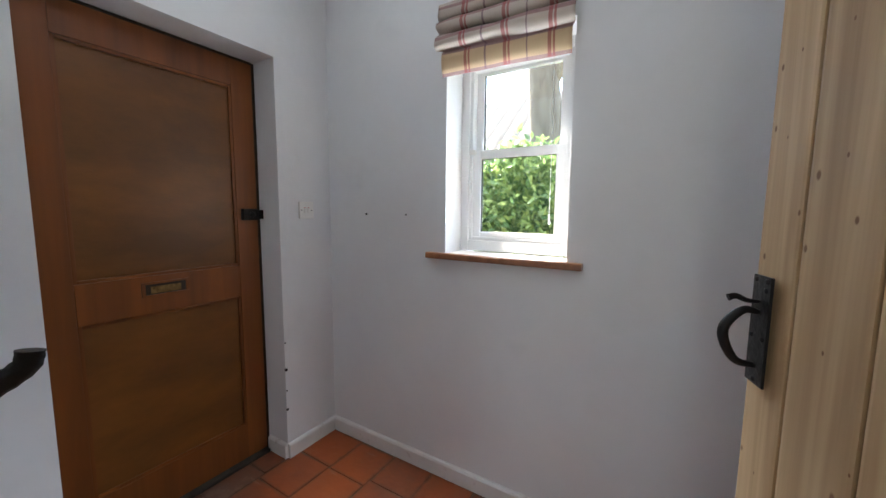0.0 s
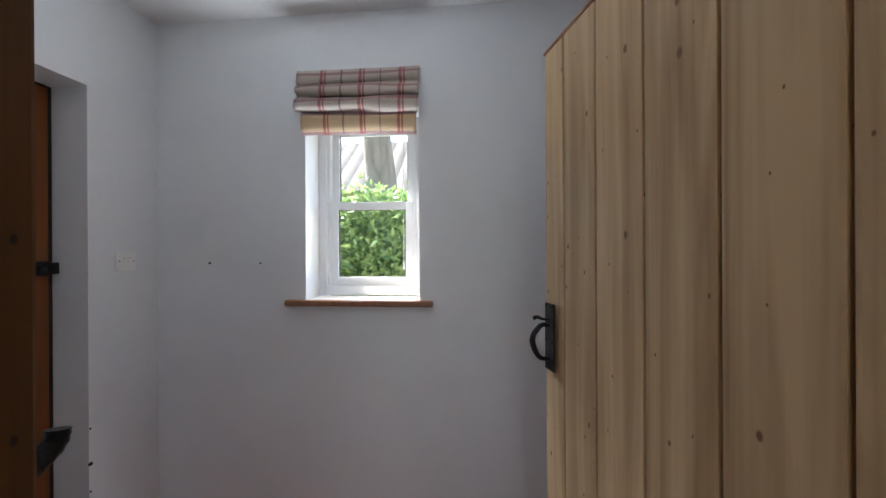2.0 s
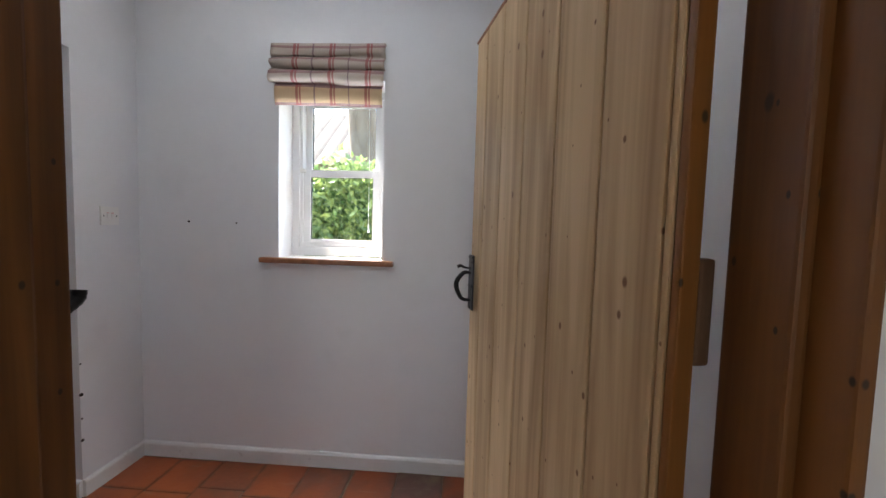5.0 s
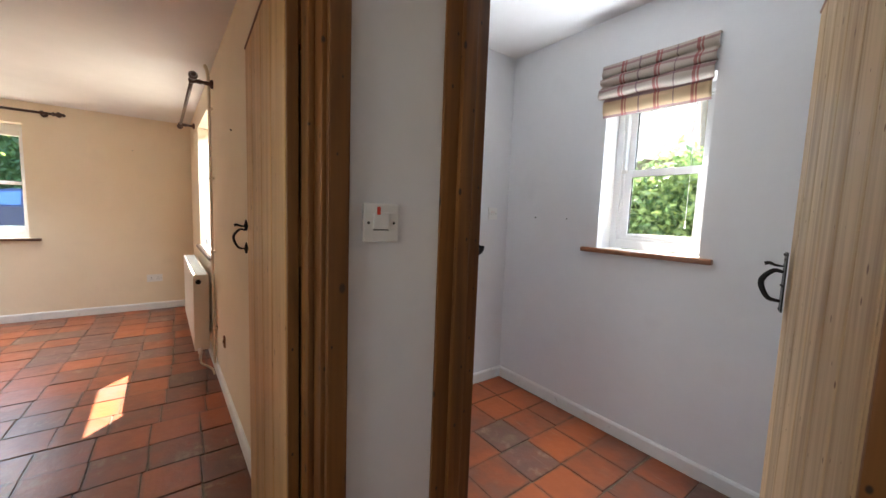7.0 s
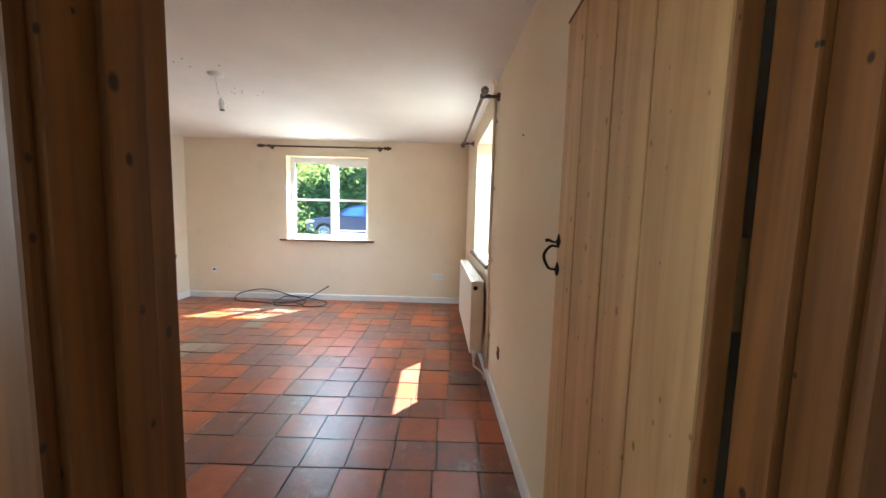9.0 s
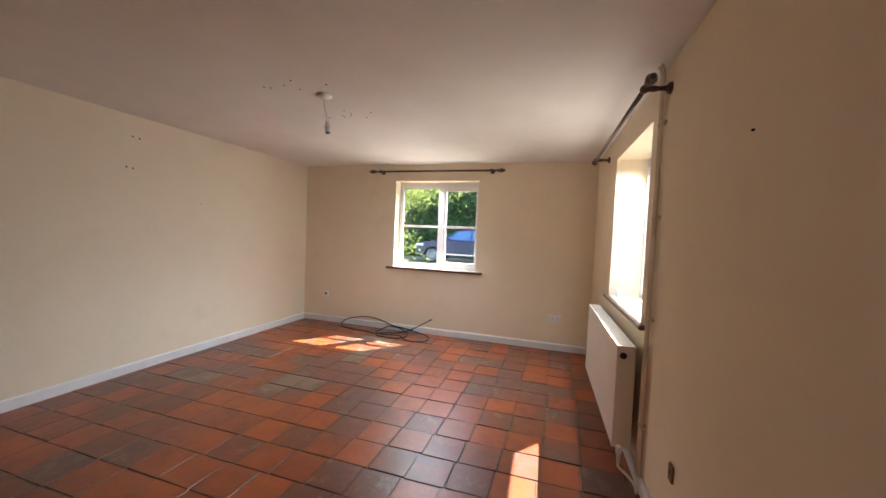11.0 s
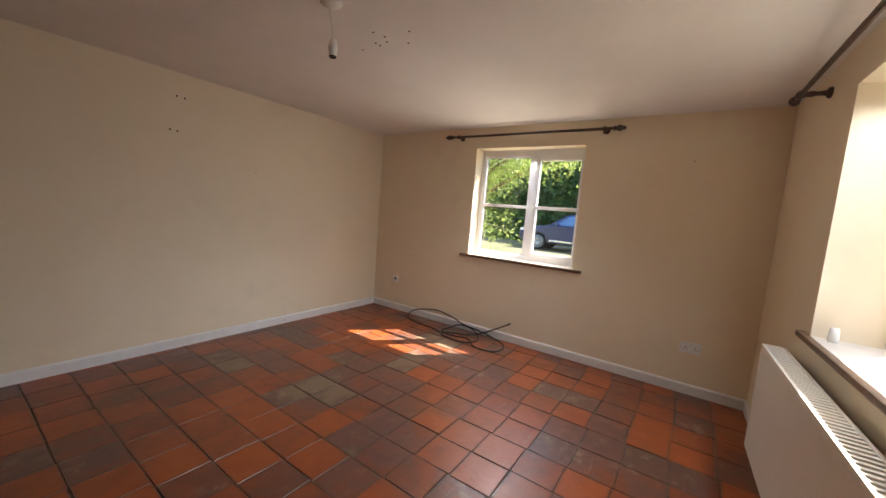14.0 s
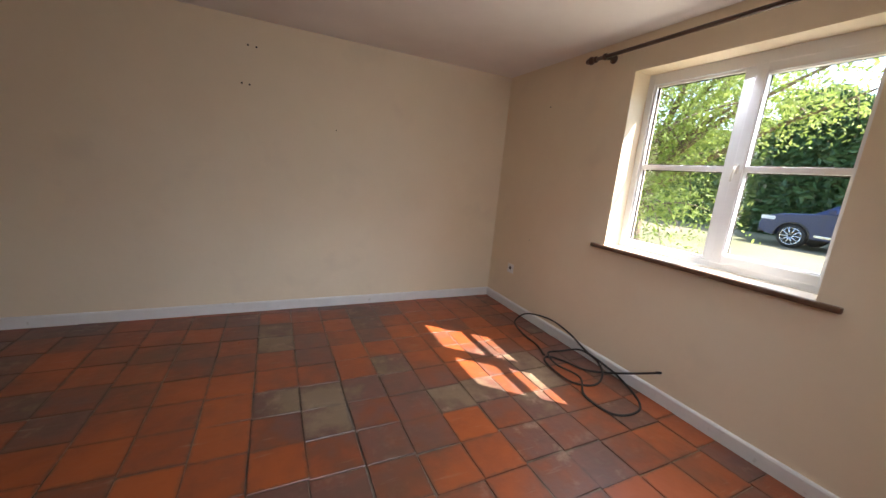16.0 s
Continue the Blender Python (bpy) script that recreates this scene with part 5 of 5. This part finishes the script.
def tiled_floor(name, x0, x1, y0, y1, px, py, x_ref, y_ref, label, stagger, seed, lean=0.0, keep=300, near=(0, 0)):
    """Courses run along y from x_ref; each course slips a little, and lean shifts the eastern courses."""
    fl = solid(name, B((x0, y0, -0.055), (x1, y1, -0.005)), M["mortar"], label, "structure")
    rnd = random.Random(seed)
    kinds = [tile_mesh(px - 0.0018, py - 0.0018, s) for s in range(10)]
    places = []
    for i in range(math.floor((x0 - x_ref) / px), math.ceil((x1 - x_ref) / px)):
        cx = x_ref + (i + 0.5) * px
        ease = min(1.0, max(0.0, (cx + 2.5) / 0.9))
        off = y_ref - lean * ease + rnd.uniform(-stagger, stagger)
        for j in range(math.floor((y0 - off) / py), math.ceil((y1 - off) / py)):
            cy = off + (j + 0.5) * py
            a, b = max(cx - px / 2, x0), min(cx + px / 2, x1)
            c, d = max(cy - py / 2, y0), min(cy + py / 2, y1)
            if b - a < 0.02 or d - c < 0.02:
                continue
            places.append(((a + b) / 2, (c + d) / 2, b - a, d - c))
    places.sort(key=lambda p: (p[0] - near[0]) ** 2 + (p[1] - near[1]) ** 2)
    rest = bmesh.new()
    rest.loops.layers.uv.new("UVMap")
    for k, (cx, cy, w, d) in enumerate(places):
        me = rnd.choice(kinds)
        z = rnd.uniform(-0.0022, 0.0022)
        full = w > px * 0.9 and d > py * 0.9
        jig = 0.0016 if full else 0.0
        turn = rnd.gauss(0, 0.010 if full else 0.002)
        m = Matrix.Translation((cx + rnd.gauss(0, jig), cy + rnd.gauss(0, jig), z)) @ Euler((rnd.gauss(0, 0.005), rnd.gauss(0, 0.005), turn)).to_matrix().to_4x4() @ Matrix.Diagonal((w / px, d / py, 1, 1))
        if k < keep:
            ob = new("tile", me)
            ob.matrix_basis = m
            ob.parent = fl
        else:
            s = len(rest.verts)
            rest.from_mesh(me)
            rest.verts.ensure_lookup_table()
            bmesh.ops.transform(rest, matrix=m, verts=rest.verts[s:])
    if len(rest.verts):
        r = part("far_tiles", rest, M["tile"], fl)
        tagged(r, kind="stuff")
    else:
        rest.free()
    return fl


tiled_floor("floor_living", -4.82, -0.255, -4.18, 0.02, 0.2285, 0.2255, -2.82, -1.38, "worn red and brown quarry tiles with dark joints", 0.016, 21, 0.10, 300, (-2.9, -2.0))
tiled_floor("floor_hall", -1.46, 1.02, 0.113, 1.61, 0.230, 0.230, -1.31, 0.0, "worn dark red quarry tiles with dark joints", 0.02, 22)
tiled_floor("floor_lobby", -0.253, 0.86, -2.0, 0.111, 0.230, 0.230, -0.115, 0.0, "worn dark red quarry tiles with dark joints", 0.02, 23)
